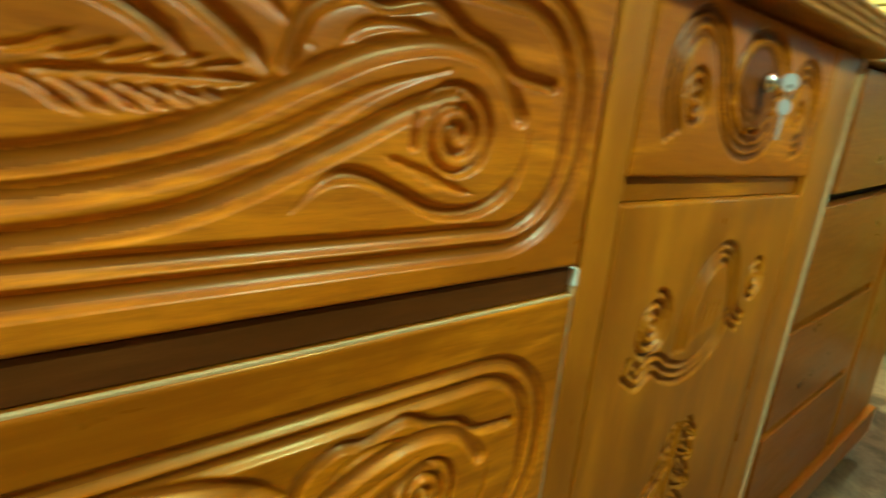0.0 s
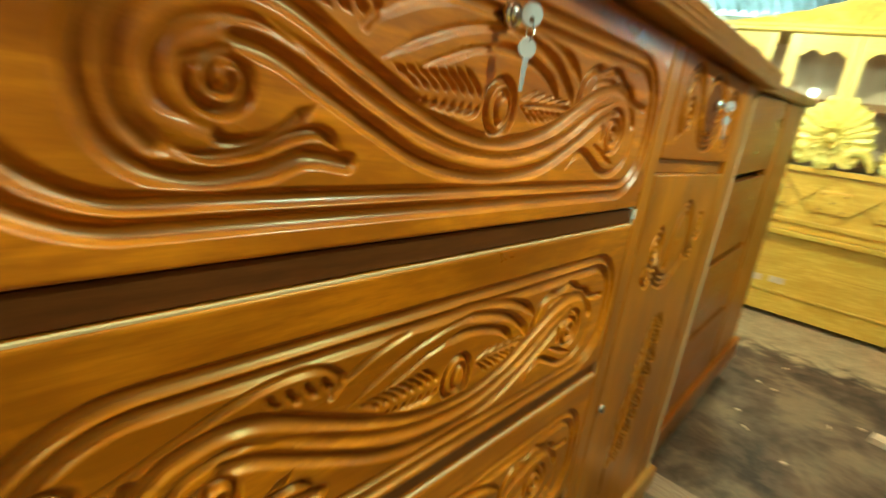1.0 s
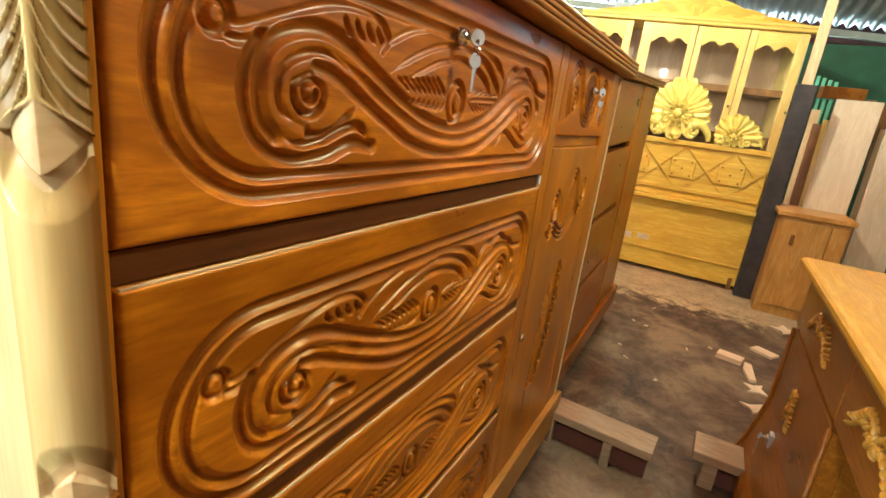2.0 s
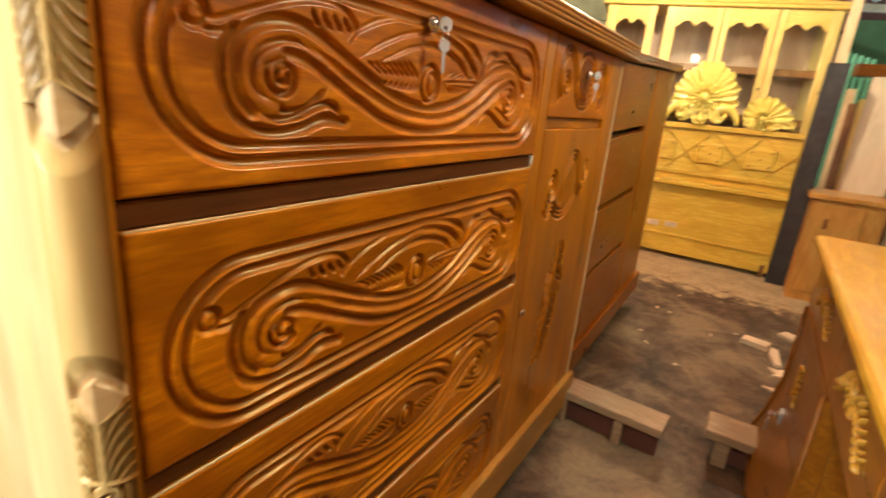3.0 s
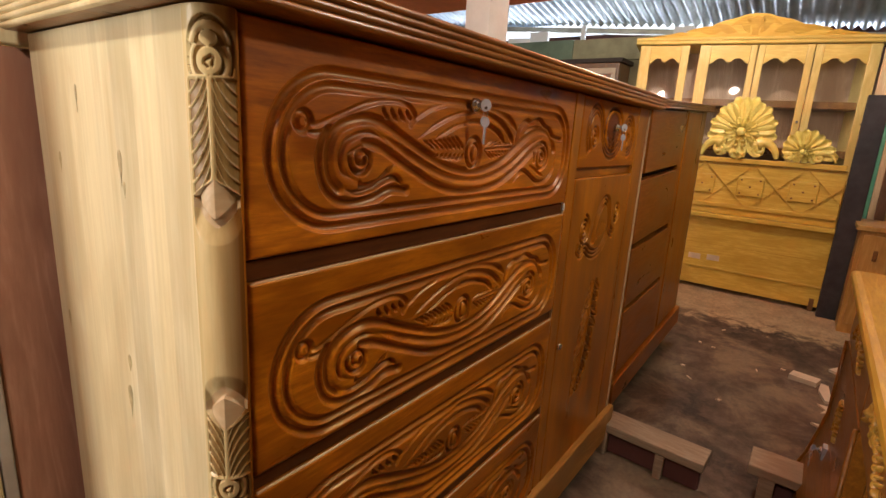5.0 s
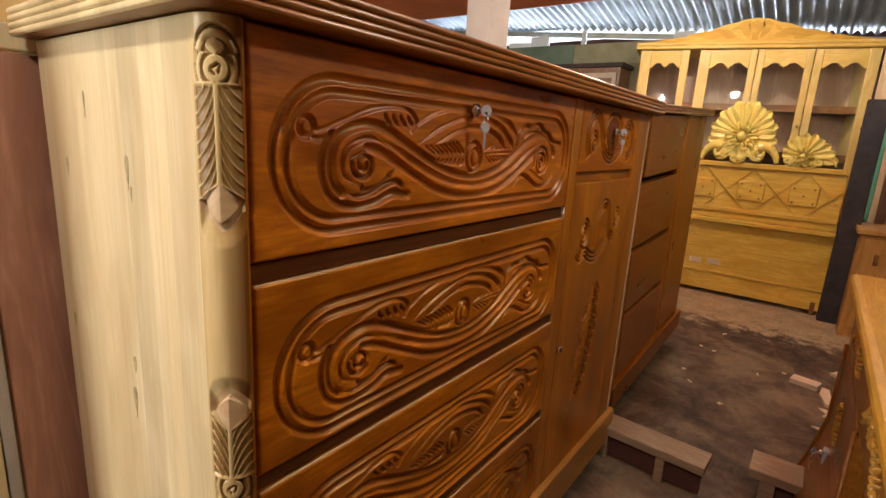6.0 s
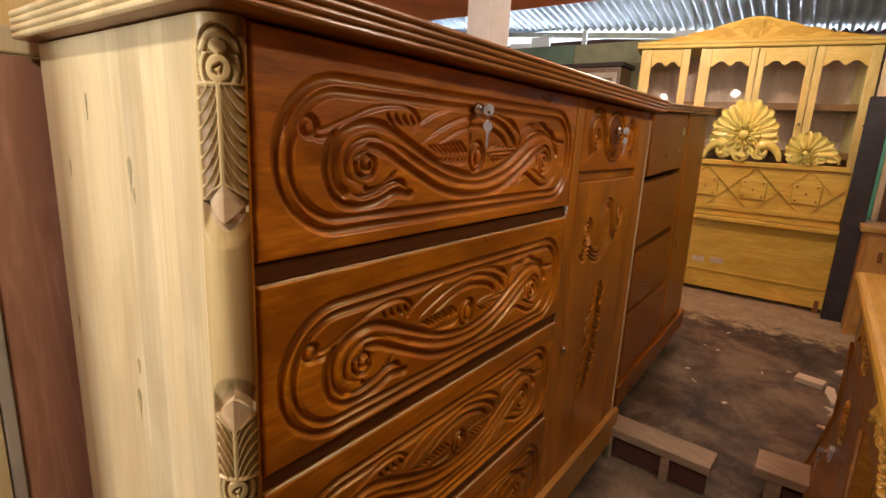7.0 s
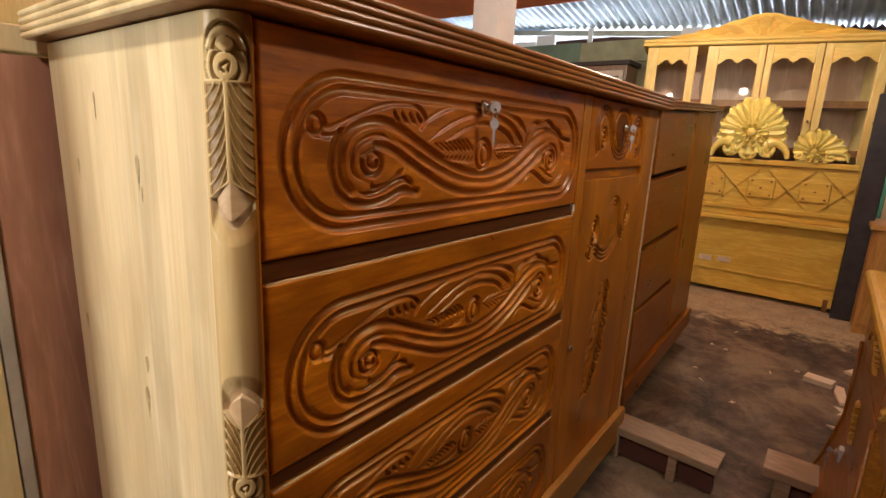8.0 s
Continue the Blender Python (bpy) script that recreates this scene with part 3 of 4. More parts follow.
def post_carving(a, z):
    """Feathers, roses and pointed tips on a rounded corner post. a: metres round the post from its middle, z: height."""
    d, bare, clean = np.zeros_like(a), np.zeros(a.shape, bool), np.zeros(a.shape, bool)
    half = 0.0300
    s = np.clip(np.abs(a) / half, 0, 1)
    for base, point, flip in ((1.041, 0.917, -1), (0.646, 0.739, 1), (0.420, 0.310, -1)):
        f, long = flip * (z - base), abs(point - base)
        # lobes between thin ridges that leave the spine and droop to the edge
        q = (f - 0.040 * (0.35 * s + 0.65 * (1 - (1 - s) ** 3))) / 0.0130
        p = q - np.floor(q)
        lobe = np.sin(np.clip(p / 0.13, 0, 1) * np.clip((1 - p) / 0.28, 0, 1) * math.pi / 2)
        lobe = lobe * np.clip((s - 0.045) / 0.09, 0, 1) * np.clip((1 - s) / 0.08, 0, 1)
        end = long - 0.037 + 0.017 * s
        lobe = lobe * np.clip(f / 0.003, 0, 1) * np.clip((end - f) / 0.003, 0, 1)
        d = np.maximum(d, 0.0020 * lobe)
        # pointed tip with a ridge, and the scooped hollow past it
        rim = long - 0.020 * s ** 1.15
        tip = (f >= end) & (f < rim)
        d = np.where(tip, 0.0062 * s ** 0.9, d)
        past = f - rim
        stop = long + 0.024 * np.sqrt(np.clip(1 - s ** 2, 0, 1))
        hollow = (past >= 0) & (f < stop) & (s < 0.98)
        fall = np.clip((stop - f) / (stop - rim + 1e-6), 0, 1)
        d = np.where(hollow, 0.0070 * np.sin(fall * math.pi / 2) ** 1.3 * np.clip((1 - s) / 0.06, 0, 1), d)
        clean |= hollow
        bare |= tip | (hollow & (fall > 0.62))
        # rose in a sunk ground, two side petals, a leafy cap
        c = base - flip * 0.0130
        away = -flip * (z - c)
        rr = np.hypot(a * 0.86, z - c)
        ground = (a / 0.0270) ** 2 + ((away - 0.009) / 0.0285) ** 2 < 1
        d = np.where(ground & (away > -0.011), 0.0036, d)
        ring = (rr > 0.0140) & (rr < 0.0235) & (np.abs(away - 0.001) < 0.012)
        d = np.where(ring, 0.0036 - 0.0030 * np.sin(math.pi * np.clip((rr - 0.0140) / 0.0095, 0, 1)), d)
        cap = np.hypot(a * 0.9, away - 0.010)
        d = np.where((cap > 0.0135) & (cap < 0.0245) & (away > 0.0135), 0.0030 - 0.0030 * np.sin(math.pi * np.clip((cap - 0.0135) / 0.011, 0, 1)), d)
        d = np.where((a / 0.0095) ** 2 + ((away - 0.0185) / 0.0062) ** 2 < 1, 0.0005, d)
        d = np.where(rr < 0.0118, 0.0016 - 0.0045 * np.sqrt(np.clip(1 - (rr / 0.0118) ** 2, 0, 1)), d)
        for q0, q1 in (((-0.006, 0.005), (-0.003, -0.006)), ((-0.006, 0.005), (0.007, -0.001)), ((0.007, -0.001), (-0.001, -0.006))):
            cut(d, a, z, np.array([(q0[0], c + q0[1]), (q1[0], c + q1[1])]), 0.0022, 0.0026, True)
    return d, bare, clean


def corner_post(name, x0, x1, y0, y1, z0, z1, material, parent, mirror=False, label=""):
    """A quarter-round post carved with feathers; its rounded side faces out of the corner."""
    r = min(x1 - x0, y1 - y0) * 0.92
    na, nz = (72, int((z1 - z0) / 0.0016)) if mirror else (96, int((z1 - z0) / 0.0009))
    arc = r * math.pi / 2
    total = (x1 - x0 - r) + arc + (y1 - y0 - r)
    s = np.linspace(0, total, na)
    zz = np.linspace(z0, z1, nz)
    ss, zg = np.meshgrid(s, zz)
    flat = x1 - x0 - r
    mid = flat + arc / 2
    d, bare, clean = post_carving((ss - mid) * 1.24, zg)
    ang = np.clip((s - flat) / r, 0, math.pi / 2)
    px = np.where(s < flat, x1 - s, x0 + r - r * np.sin(ang))
    py = np.where(s < flat + arc, y0 + r - r * np.cos(ang), y0 + r + (s - flat - arc))
    nxn, nyn = -np.sin(ang), -np.cos(ang)
    X, Y = px[None] - d * nxn[None], py[None] - d * nyn[None]
    if mirror:
        X = x0 + x1 - X
    bm = bmesh.new()
    grid = [[bm.verts.new((X[j, i], Y[j, i], zz[j])) for i in range(na)] for j in range(nz)]
    for j in range(nz - 1):
        for i in range(na - 1):
            q = (grid[j][i], grid[j + 1][i], grid[j + 1][i + 1], grid[j][i + 1])
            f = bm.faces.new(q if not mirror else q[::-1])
            # cuts deeper than 1.1 mm take a browner wood, tips a pale one
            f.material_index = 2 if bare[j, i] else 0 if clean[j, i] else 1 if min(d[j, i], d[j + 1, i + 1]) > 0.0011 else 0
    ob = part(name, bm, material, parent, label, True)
    ob.data.materials.append(M_BROWN_CUT)
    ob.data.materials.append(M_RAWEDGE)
    return ob


def disc(bm, x, y, z, radius, thick, rx=90, rz=0):
    bmesh.ops.create_cone(bm, cap_ends=True, segments=26, radius1=radius, radius2=radius * 0.94, depth=thick, matrix=pose(x, y, z, rx, 0, rz))


def lock_and_key(parent, x, z, y=0.0):
    """A round lock with a key in it and a second key hanging from the ring."""
    bm = bmesh.new()
    disc(bm, x, y - 0.003, z, 0.0100, 0.006)
    disc(bm, x, y - 0.007, z, 0.0072, 0.003)
    cyl = part("lock", bm, M_CHROME, parent, "round nickel drawer lock", True)
    bm = bmesh.new()
    block(bm, x - 0.0012, x + 0.0012, y - 0.016, y - 0.006, z - 0.0032, z + 0.0032, 0.0006, 1)
    disc(bm, x + 0.001, y - 0.0205, z, 0.0090, 0.0020, 90, -34)
    part("key", bm, M_KEY, cyl, "round-headed bright key in the lock")
    bm = bmesh.new()
    disc(bm, x + 0.0004, y - 0.0216, z - 0.0035, 0.0022, 0.0008, 90, -34)
    part("key_hole", bm, M_DARKGAP, cyl)
    bm = bmesh.new()
    tube(bm, [(x + 0.002 + 0.001 * math.cos(a), y - 0.0205 + 0.004 * math.cos(a), z - 0.0115 + 0.0065 * math.sin(a)) for a in np.linspace(0, 2 * math.pi, 15)], 0.0007, 6)
    part("key_ring", bm, M_CHROME, cyl)
    bm = bmesh.new()
    disc(bm, x + 0.002, y - 0.0205, z - 0.0235, 0.0080, 0.0018, 90, -22)
    # blade: a shoulder, then narrowing to its tip, teeth on one edge
    steps = 9
    for k in range(steps):
        top = z - 0.0305 - 0.0245 * k / steps
        half = 0.0032 - 0.0015 * k / steps
        block(bm, x + 0.002 - half, x + 0.002 + half - 0.0009 * (k % 2), y - 0.0214, y - 0.0198, top - 0.0245 / steps - 0.0002, top)
    part("spare_key", bm, M_KEY, cyl, "bright spare key hanging from a ring")
    return cyl


def small_scroll_carving(u, v):
    """The wave of the narrow drawer: a curl, a bowl with a dome in it, a second curl, drawn with parallel grooves."""
    d = np.zeros_like(u)
    wave = spline([(0.850, -0.026), (0.838, 0.002), (0.842, 0.034), (0.864, 0.054), (0.890, 0.044), (0.908, 0.010), (0.934, -0.026), (0.972, -0.046), (1.018, -0.044), (1.050, -0.022),
                   (1.072, 0.012), (1.094, 0.038), (1.118, 0.036), (1.132, 0.010), (1.124, -0.018), (1.104, -0.024)])
    for off in (0.0, 0.0095, 0.019):
        cut(d, u, v, beside(wave, off), 0.0054, 0.0044)
    cut(d, u, v, spiral((0.871, 0.000), 0.002, 0.022, 0.5, 2.4, 1.25), 0.0040, 0.0040)
    cut(d, u, v, spiral((1.104, 0.004), 0.002, 0.012, 0.5, 1.6, 1.3), 0.0038, 0.0038)
    # dome standing in the bowl
    cut(d, u, v, spline([(0.936, 0.004), (0.934, 0.036), (0.952, 0.062), (0.984, 0.072), (1.020, 0.066), (1.044, 0.044), (1.050, 0.016)]), 0.0062, 0.0048)
    inside = ((u - 0.992) / 0.050) ** 2 + ((v - 0.022) / 0.044) ** 2
    d = np.maximum(d, np.where(inside < 1, 0.0042 * np.clip((1 - inside) * 3, 0, 1), 0))
    for k in range(4):
        cut(d, u, v, spline([(0.950 + 0.004 * k, 0.020 - 0.010 * k), (0.992, -0.002 - 0.010 * k), (1.040 - 0.004 * k, 0.018 - 0.010 * k)]), 0.0036, 0.0062)
    return d


def leaf_shape(d, u, v, foot, angle, length, wide):
    """One low leaf: a cut outline and a middle vein."""
    c, s = math.cos(angle), math.sin(angle)
    for side in (-1, 1):
        pts = [(0, 0), (0.35, 0.9 * side), (0.75, 0.6 * side), (1, 0)]
        cut(d, u, v, spline([(foot[0] + length * p * c - wide * q * s, foot[1] + length * p * s + wide * q * c) for p, q in pts], 6), 0.0040, 0.0050, True)
    cut(d, u, v, np.array([foot, (foot[0] + 0.9 * length * c, foot[1] + 0.9 * length * s)]), 0.0026, 0.0030, True)


def door_carving(u, v):
    """The tall narrow door: a winding scroll high up and a hanging bunch of leaves below."""
    d = np.zeros_like(u)
    bowl = spline([(0.846, 0.142), (0.868, 0.130), (0.892, 0.140), (0.918, 0.126), (0.958, 0.116), (1.000, 0.124), (1.034, 0.148), (1.052, 0.182)])
    arch = spline([(0.930, 0.158), (0.934, 0.200), (0.954, 0.244), (0.990, 0.270), (1.026, 0.262), (1.046, 0.226), (1.060, 0.188), (1.086, 0.172)])
    for off in (0.0, 0.0100, 0.0200):
        cut(d, u, v, beside(bowl, off), 0.0048, 0.0042)
        cut(d, u, v, beside(arch, -off), 0.0048, 0.0042)
    cut(d, u, v, spiral((0.876, 0.196), 0.002, 0.033, 0.3, 3.2, 1.15), 0.0042, 0.0055)
    cut(d, u, v, spiral((1.096, 0.222), 0.002, 0.026, 2.4, 2.6, 1.2), 0.0040, 0.0052)
    cut(d, u, v, spline([(0.846, 0.142), (0.838, 0.150), (0.842, 0.166)]), 0.0050, 0.0055)
    for k in range(5):
        cut(d, u, v, spline([(0.962 + 0.011 * k, 0.158 + 0.003 * k), (0.966 + 0.011 * k, 0.186), (0.976 + 0.010 * k, 0.214 - 0.002 * k)]), 0.0032, 0.0036, True)
    # bunch of leaves hanging from a stalk
    stalk = spline([(0.990, 0.052), (0.985, 0.00), (0.976, -0.09), (0.958, -0.18), (0.930, -0.26)])
    cut(d, u, v, stalk, 0.004, 0.004, True)
    rnd = random.Random(4)
    for k in range(15):
        x, z = stalk[int((len(stalk) - 1) * k / 15)]
        for side in (-1, 1):
            size = (0.030 + 0.040 * math.sin(math.pi * (k + 1) / 15)) * (0.85 + 0.3 * rnd.random())
            leaf_shape(d, u, v, (x + 0.004 * side, z), -math.pi / 2 + side * (0.75 + 0.35 * rnd.random()), size, 0.011)
    return d


def carved_chest():
    chest = thing("carved_chest", (0, 0, 0), "large varnished wooden chest of drawers with carved scroll fronts", "chest of drawers")
    solid_part("side_panel", M_PALE_V, chest, (-0.0355, -0.016, 0.0295, 0.440, 0.06, 1.100), 0.001, "pale unstained plank side with knots")
    for y, z, w, h in ((0.182, 0.948, 0.0042, 0.020), (0.176, 0.925, 0.0022, 0.009), (0.368, 0.940, 0.0034, 0.013), (0.212, 0.656, 0.0052, 0.022), (0.205, 0.710, 0.0045, 0.011), (0.405, 0.713, 0.0035, 0.013), (0.290, 1.020, 0.0016, 0.016)):
        oval = [(y + w * math.cos(0.4 * k) * (1 - 0.3 * abs(math.sin(0.4 * k))) + 0.12 * h * math.sin(0.8 * k), z + h * math.sin(0.4 * k)) for k in range(16)]
        part("knot", extrude_outline(bmesh.new(), oval, "x", -0.0358, -0.0345), M_KNOT, chest, "greyish green knot")
    solid_part("side_panel", M_PALE_V, chest, (1.266, 1.286, 0.036, 0.440, 0.06, 1.100), 0.001)
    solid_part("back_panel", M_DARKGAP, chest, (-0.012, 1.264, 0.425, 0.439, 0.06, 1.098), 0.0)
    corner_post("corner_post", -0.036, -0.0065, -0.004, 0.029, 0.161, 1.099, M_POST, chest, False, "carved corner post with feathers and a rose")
    solid_part("stile", M_FRONT_V, chest, (-0.0060, -0.001, 0.001, 0.030, 0.161, 1.099), 0.001)
    solid_part("stile", M_FRONT_V, chest, (0.744, 0.784, 0.0, 0.030, 0.161, 1.099), 0.002)
    solid_part("stile", M_FRONT_V, chest, (1.178, 1.263, 0.0, 0.030, 0.161, 1.099), 0.002)
    solid_part("raw_edge", M_RAWEDGE, chest, (0.7420, 0.7437, 0.002, 0.028, 0.165, 0.856), 0.0004, "pale unstained edge of the stile")
    solid_part("filler_patch", M_WHITE, chest, (0.7405, 0.7437, 0.0005, 0.010, 0.857, 0.872), 0.0008, "dab of white filler")
    solid_part("raw_edge", M_RAWEDGE, chest, (1.2632, 1.2690, -0.0035, 0.034, 0.162, 1.098), 0.001)
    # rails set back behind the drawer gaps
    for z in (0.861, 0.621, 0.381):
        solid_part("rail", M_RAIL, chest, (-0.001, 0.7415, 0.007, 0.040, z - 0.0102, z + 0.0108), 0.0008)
    solid_part("rail", M_FRONT, chest, (0.785, 1.177, 0.009, 0.040, 0.9225, 0.9435), 0.001)
    # solid dark block fills the chest in place of its shaded inside
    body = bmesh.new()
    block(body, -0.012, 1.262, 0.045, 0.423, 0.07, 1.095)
    part("carcass", body, M_DARKGAP, chest, "dark block for the shaded inside of the carcass")
    top = edged_top(bmesh.new(), -0.058, 1.300, -0.028, 0.445, 1.1015, 1.137, 4)
    part("top_board", top, M_TOP, chest, "top board with a reeded edge").data.materials.append(M_PALE_V)
    solid_part("plinth", M_PLINTH, chest, (-0.046, 1.296, -0.016, 0.028, 0.055, 0.160), 0.004, "pale plain plinth board")
    solid_part("plinth_end", M_PALE_V, chest, (-0.046, -0.024, 0.029, 0.442, 0.055, 0.160), 0.004)
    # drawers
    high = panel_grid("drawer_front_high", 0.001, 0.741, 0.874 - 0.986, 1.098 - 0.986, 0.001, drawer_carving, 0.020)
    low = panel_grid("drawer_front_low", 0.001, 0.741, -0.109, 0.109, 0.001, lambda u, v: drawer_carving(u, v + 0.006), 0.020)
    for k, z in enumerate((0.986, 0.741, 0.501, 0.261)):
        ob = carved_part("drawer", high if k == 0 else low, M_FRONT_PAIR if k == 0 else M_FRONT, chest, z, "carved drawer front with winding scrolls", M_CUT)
        if k:
            part("raw_edge", slab(0.003, 0.739, 0.0012, 0.0042, 0.1075, 0.1098, 0.0006), M_RAWEDGE, ob, "pale unstained top edge")
        else:
            lock_and_key(ob, 0.370, 0.061)
    narrow = panel_grid("narrow_drawer_front", 0.786, 1.176, 0.944 - 1.012, 1.098 - 1.012, 0.0013, small_scroll_carving, 0.020, dark_depth=0.0022)
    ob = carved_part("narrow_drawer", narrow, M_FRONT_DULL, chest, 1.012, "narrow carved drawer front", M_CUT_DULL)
    lock_and_key(ob, 0.998, 0.028)
    door = panel_grid("door_front", 0.786, 1.176, 0.152 - 0.6, 0.922 - 0.6, 0.0014, door_carving, 0.020, dark_depth=0.0030)
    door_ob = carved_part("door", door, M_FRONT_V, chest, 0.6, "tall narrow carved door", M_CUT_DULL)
    bm = bmesh.new()
    bmesh.ops.create_cone(bm, cap_ends=True, segments=20, radius1=0.009, radius2=0.007, depth=0.006, matrix=pose(0.800, -0.003, -0.075, 90, 0, 0))
    part("lock", bm, M_CHROME, door_ob, "small nickel door lock", True)
    return chest


carved_chest()


# ---- plain chest beyond it ----
def plain_chest():
    chest = thing("plain_chest", (1.45, 0.055, 0.045), "plain varnished wooden chest of drawers", "chest of drawers", ry=-2.8)
    w, h = 0.985, 1.07
    solid_part("side_panel", M_FRONT_V, chest, (0.0, 0.018, 0.0, 0.40, 0.03, h), 0.002)
    solid_part("side_panel", M_FRONT_V, chest, (w - 0.018, w, 0.0, 0.40, 0.03, h), 0.002)
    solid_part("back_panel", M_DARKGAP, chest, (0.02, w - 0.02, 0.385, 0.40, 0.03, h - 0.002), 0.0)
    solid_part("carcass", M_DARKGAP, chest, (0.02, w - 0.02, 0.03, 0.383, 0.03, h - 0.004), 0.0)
    solid_part("stile", M_FRONT_V, chest, (0.0185, 0.05, -0.002, 0.028, 0.115, 0.846), 0.002)
    solid_part("stile", M_FRONT_V, chest, (0.545, 0.60, -0.002, 0.028, 0.115, h - 0.001), 0.002)
    solid_part("stile", M_PLINTH, chest, (w - 0.075, w - 0.0185, -0.002, 0.028, 0.115, h - 0.001), 0.002)
    for z0, z1 in ((0.122, 0.365), (0.385, 0.598), (0.618, 0.838), (0.858, h - 0.004)):
        solid_part("drawer", M_PLAIN, chest, (0.052 if z0 < 0.8 else 0.082, 0.543, -0.006, 0.024, z0, z1), 0.003, "plain drawer front")
    solid_part("door", M_FRONT_V, chest, (0.602, w - 0.077, -0.006, 0.024, 0.122, h - 0.004), 0.003)
    solid_part("plinth", M_PLAIN, chest, (-0.006, w + 0.012, -0.020, 0.30, 0.020, 0.110), 0.004)
    part("top_board", edged_top(bmesh.new(), -0.010, w + 0.02, -0.022, 0.41, h + 0.001, h + 0.030, 3), M_TOP, chest).data.materials.append(M_TOP)
    return chest


plain_chest()


# ---- carved headboard leaning before the showcase ----
def petal(bm, centre, angle, length, width, lift, cup=0.35):
    """One carved petal in the board's plane: a cupped leaf that stands out towards -x."""
    cy, cz = centre
    n, m = 7, 5
    grid = []
    for i in range(n):
        t = i / (n - 1)
        half = width * (0.25 + 0.75 * math.sin(0.5 * math.pi * min(1, t / 0.7))) * math.sqrt(max(0.02, 1 - max(0, (t - 0.62) / 0.40) ** 2))
        row = []
        for j in range(m):
            s = -1 + 2 * j / (m - 1)
            out = lift * (0.35 + 0.65 * t) * (1 - cup * (1 - abs(s))) + 0.004
            a, b = length * t, half * s
            y, z = cy + a * math.cos(angle) - b * math.sin(angle), cz + a * math.sin(angle) + b * math.cos(angle)
            row.append(bm.verts.new((-out, y, z)))
        grid.append(row)
    under = [[bm.verts.new((0.0, v.co.y, v.co.z)) for v in row] for row in grid]
    for i in range(n - 1):
        for j in range(m - 1):
            bm.faces.new((grid[i][j], grid[i][j + 1], grid[i + 1][j + 1], grid[i + 1][j]))
    edge = [grid[0][j] for j in range(m)] + [grid[i][-1] for i in range(1, n)] + [grid[-1][j] for j in range(m - 2, -1, -1)] + [grid[i][0] for i in range(n - 2, 0, -1)]
    low = [under[0][j] for j in range(m)] + [under[i][-1] for i in range(1, n)] + [under[-1][j] for j in range(m - 2, -1, -1)] + [under[i][0] for i in range(n - 2, 0, -1)]
    for k in range(len(edge)):
        bm.faces.new((edge[k], low[k], low[(k + 1) % len(edge)], edge[(k + 1) % len(edge)]))
    bmesh.ops.recalc_face_normals(bm, faces=bm.faces[:])


def curl(parent, centre, r0, r1, a0, turns, thick, squash=0.9):
    line = spiral(centre, r0, r1, a0, turns, squash, 30)
    bm = tube(bmesh.new(), [(-0.022, p[0], p[1]) for p in line], thick, 8, 0.7)
    part("scroll", bm, M_FLOWER, parent, "", True)


def flower(parent, centre, core, rays, rosette):
    """A carved shell: long rays of (degrees, reach, half-width) round a rosette with a domed heart."""
    cy, cz = centre
    rim = [(cy + 1.25 * core * math.cos(2 * math.pi * k / 40), cz + 1.25 * core * math.sin(2 * math.pi * k / 40)) for k in range(40)]
    head = part("flower_ground", extrude_outline(bmesh.new(), rim, "x", -0.010, 0.020), M_FLOWER, parent)
    for k, (deg, reach, half) in enumerate(rays):
        bm, a = bmesh.new(), radians(deg)
        petal(bm, (cy + 0.8 * core * math.cos(a), cz + 0.8 * core * math.sin(a)), a, reach - 0.8 * core, half, 0.030 + 0.007 * (k % 2), 0.62)
        part("petal", bm, M_FLOWER, head, "", True)
    for ring, (n, reach, lift) in enumerate(((rosette, 1.15 * core, 0.044), (rosette - 2, 0.72 * core, 0.054))):
        for k in range(n):
            bm, a = bmesh.new(), 2 * math.pi * (k + 0.5 * ring) / n
            petal(bm, (cy + 0.3 * core * math.cos(a), cz + 0.3 * core * math.sin(a)), a, reach - 0.3 * core, 0.62 * math.pi * reach / n, lift, 0.55)
            part("petal", bm, M_FLOWER, head, "", True)
    bm = bmesh.new()
    bmesh.ops.create_uvsphere(bm, u_segments=18, v_segments=10, radius=0.34 * core, matrix=Matrix.Translation((-0.050, *centre)) @ Matrix.Diagonal((0.6, 1, 1, 1)))
    part("flower_heart", bm, M_FLOWER, head, "", True)


def acanthus(parent, pts, wide, thick):
    """A fat carved stem that rises from a volute and tapers as it bends down to the rail."""
    line = spline(pts, 6)
    bm = tube(bmesh.new(), [(-0.020, y, z) for y, z in line], wide, 10, 0.35)
    bmesh.ops.transform(bm, matrix=Matrix.Translation((-0.020 * (1 - thick), 0, 0)) @ Matrix.Diagonal((thick, 1, 1, 1)), verts=bm.verts[:])
    part("carved_stem", bm, M_FLOWER, parent, "", True)


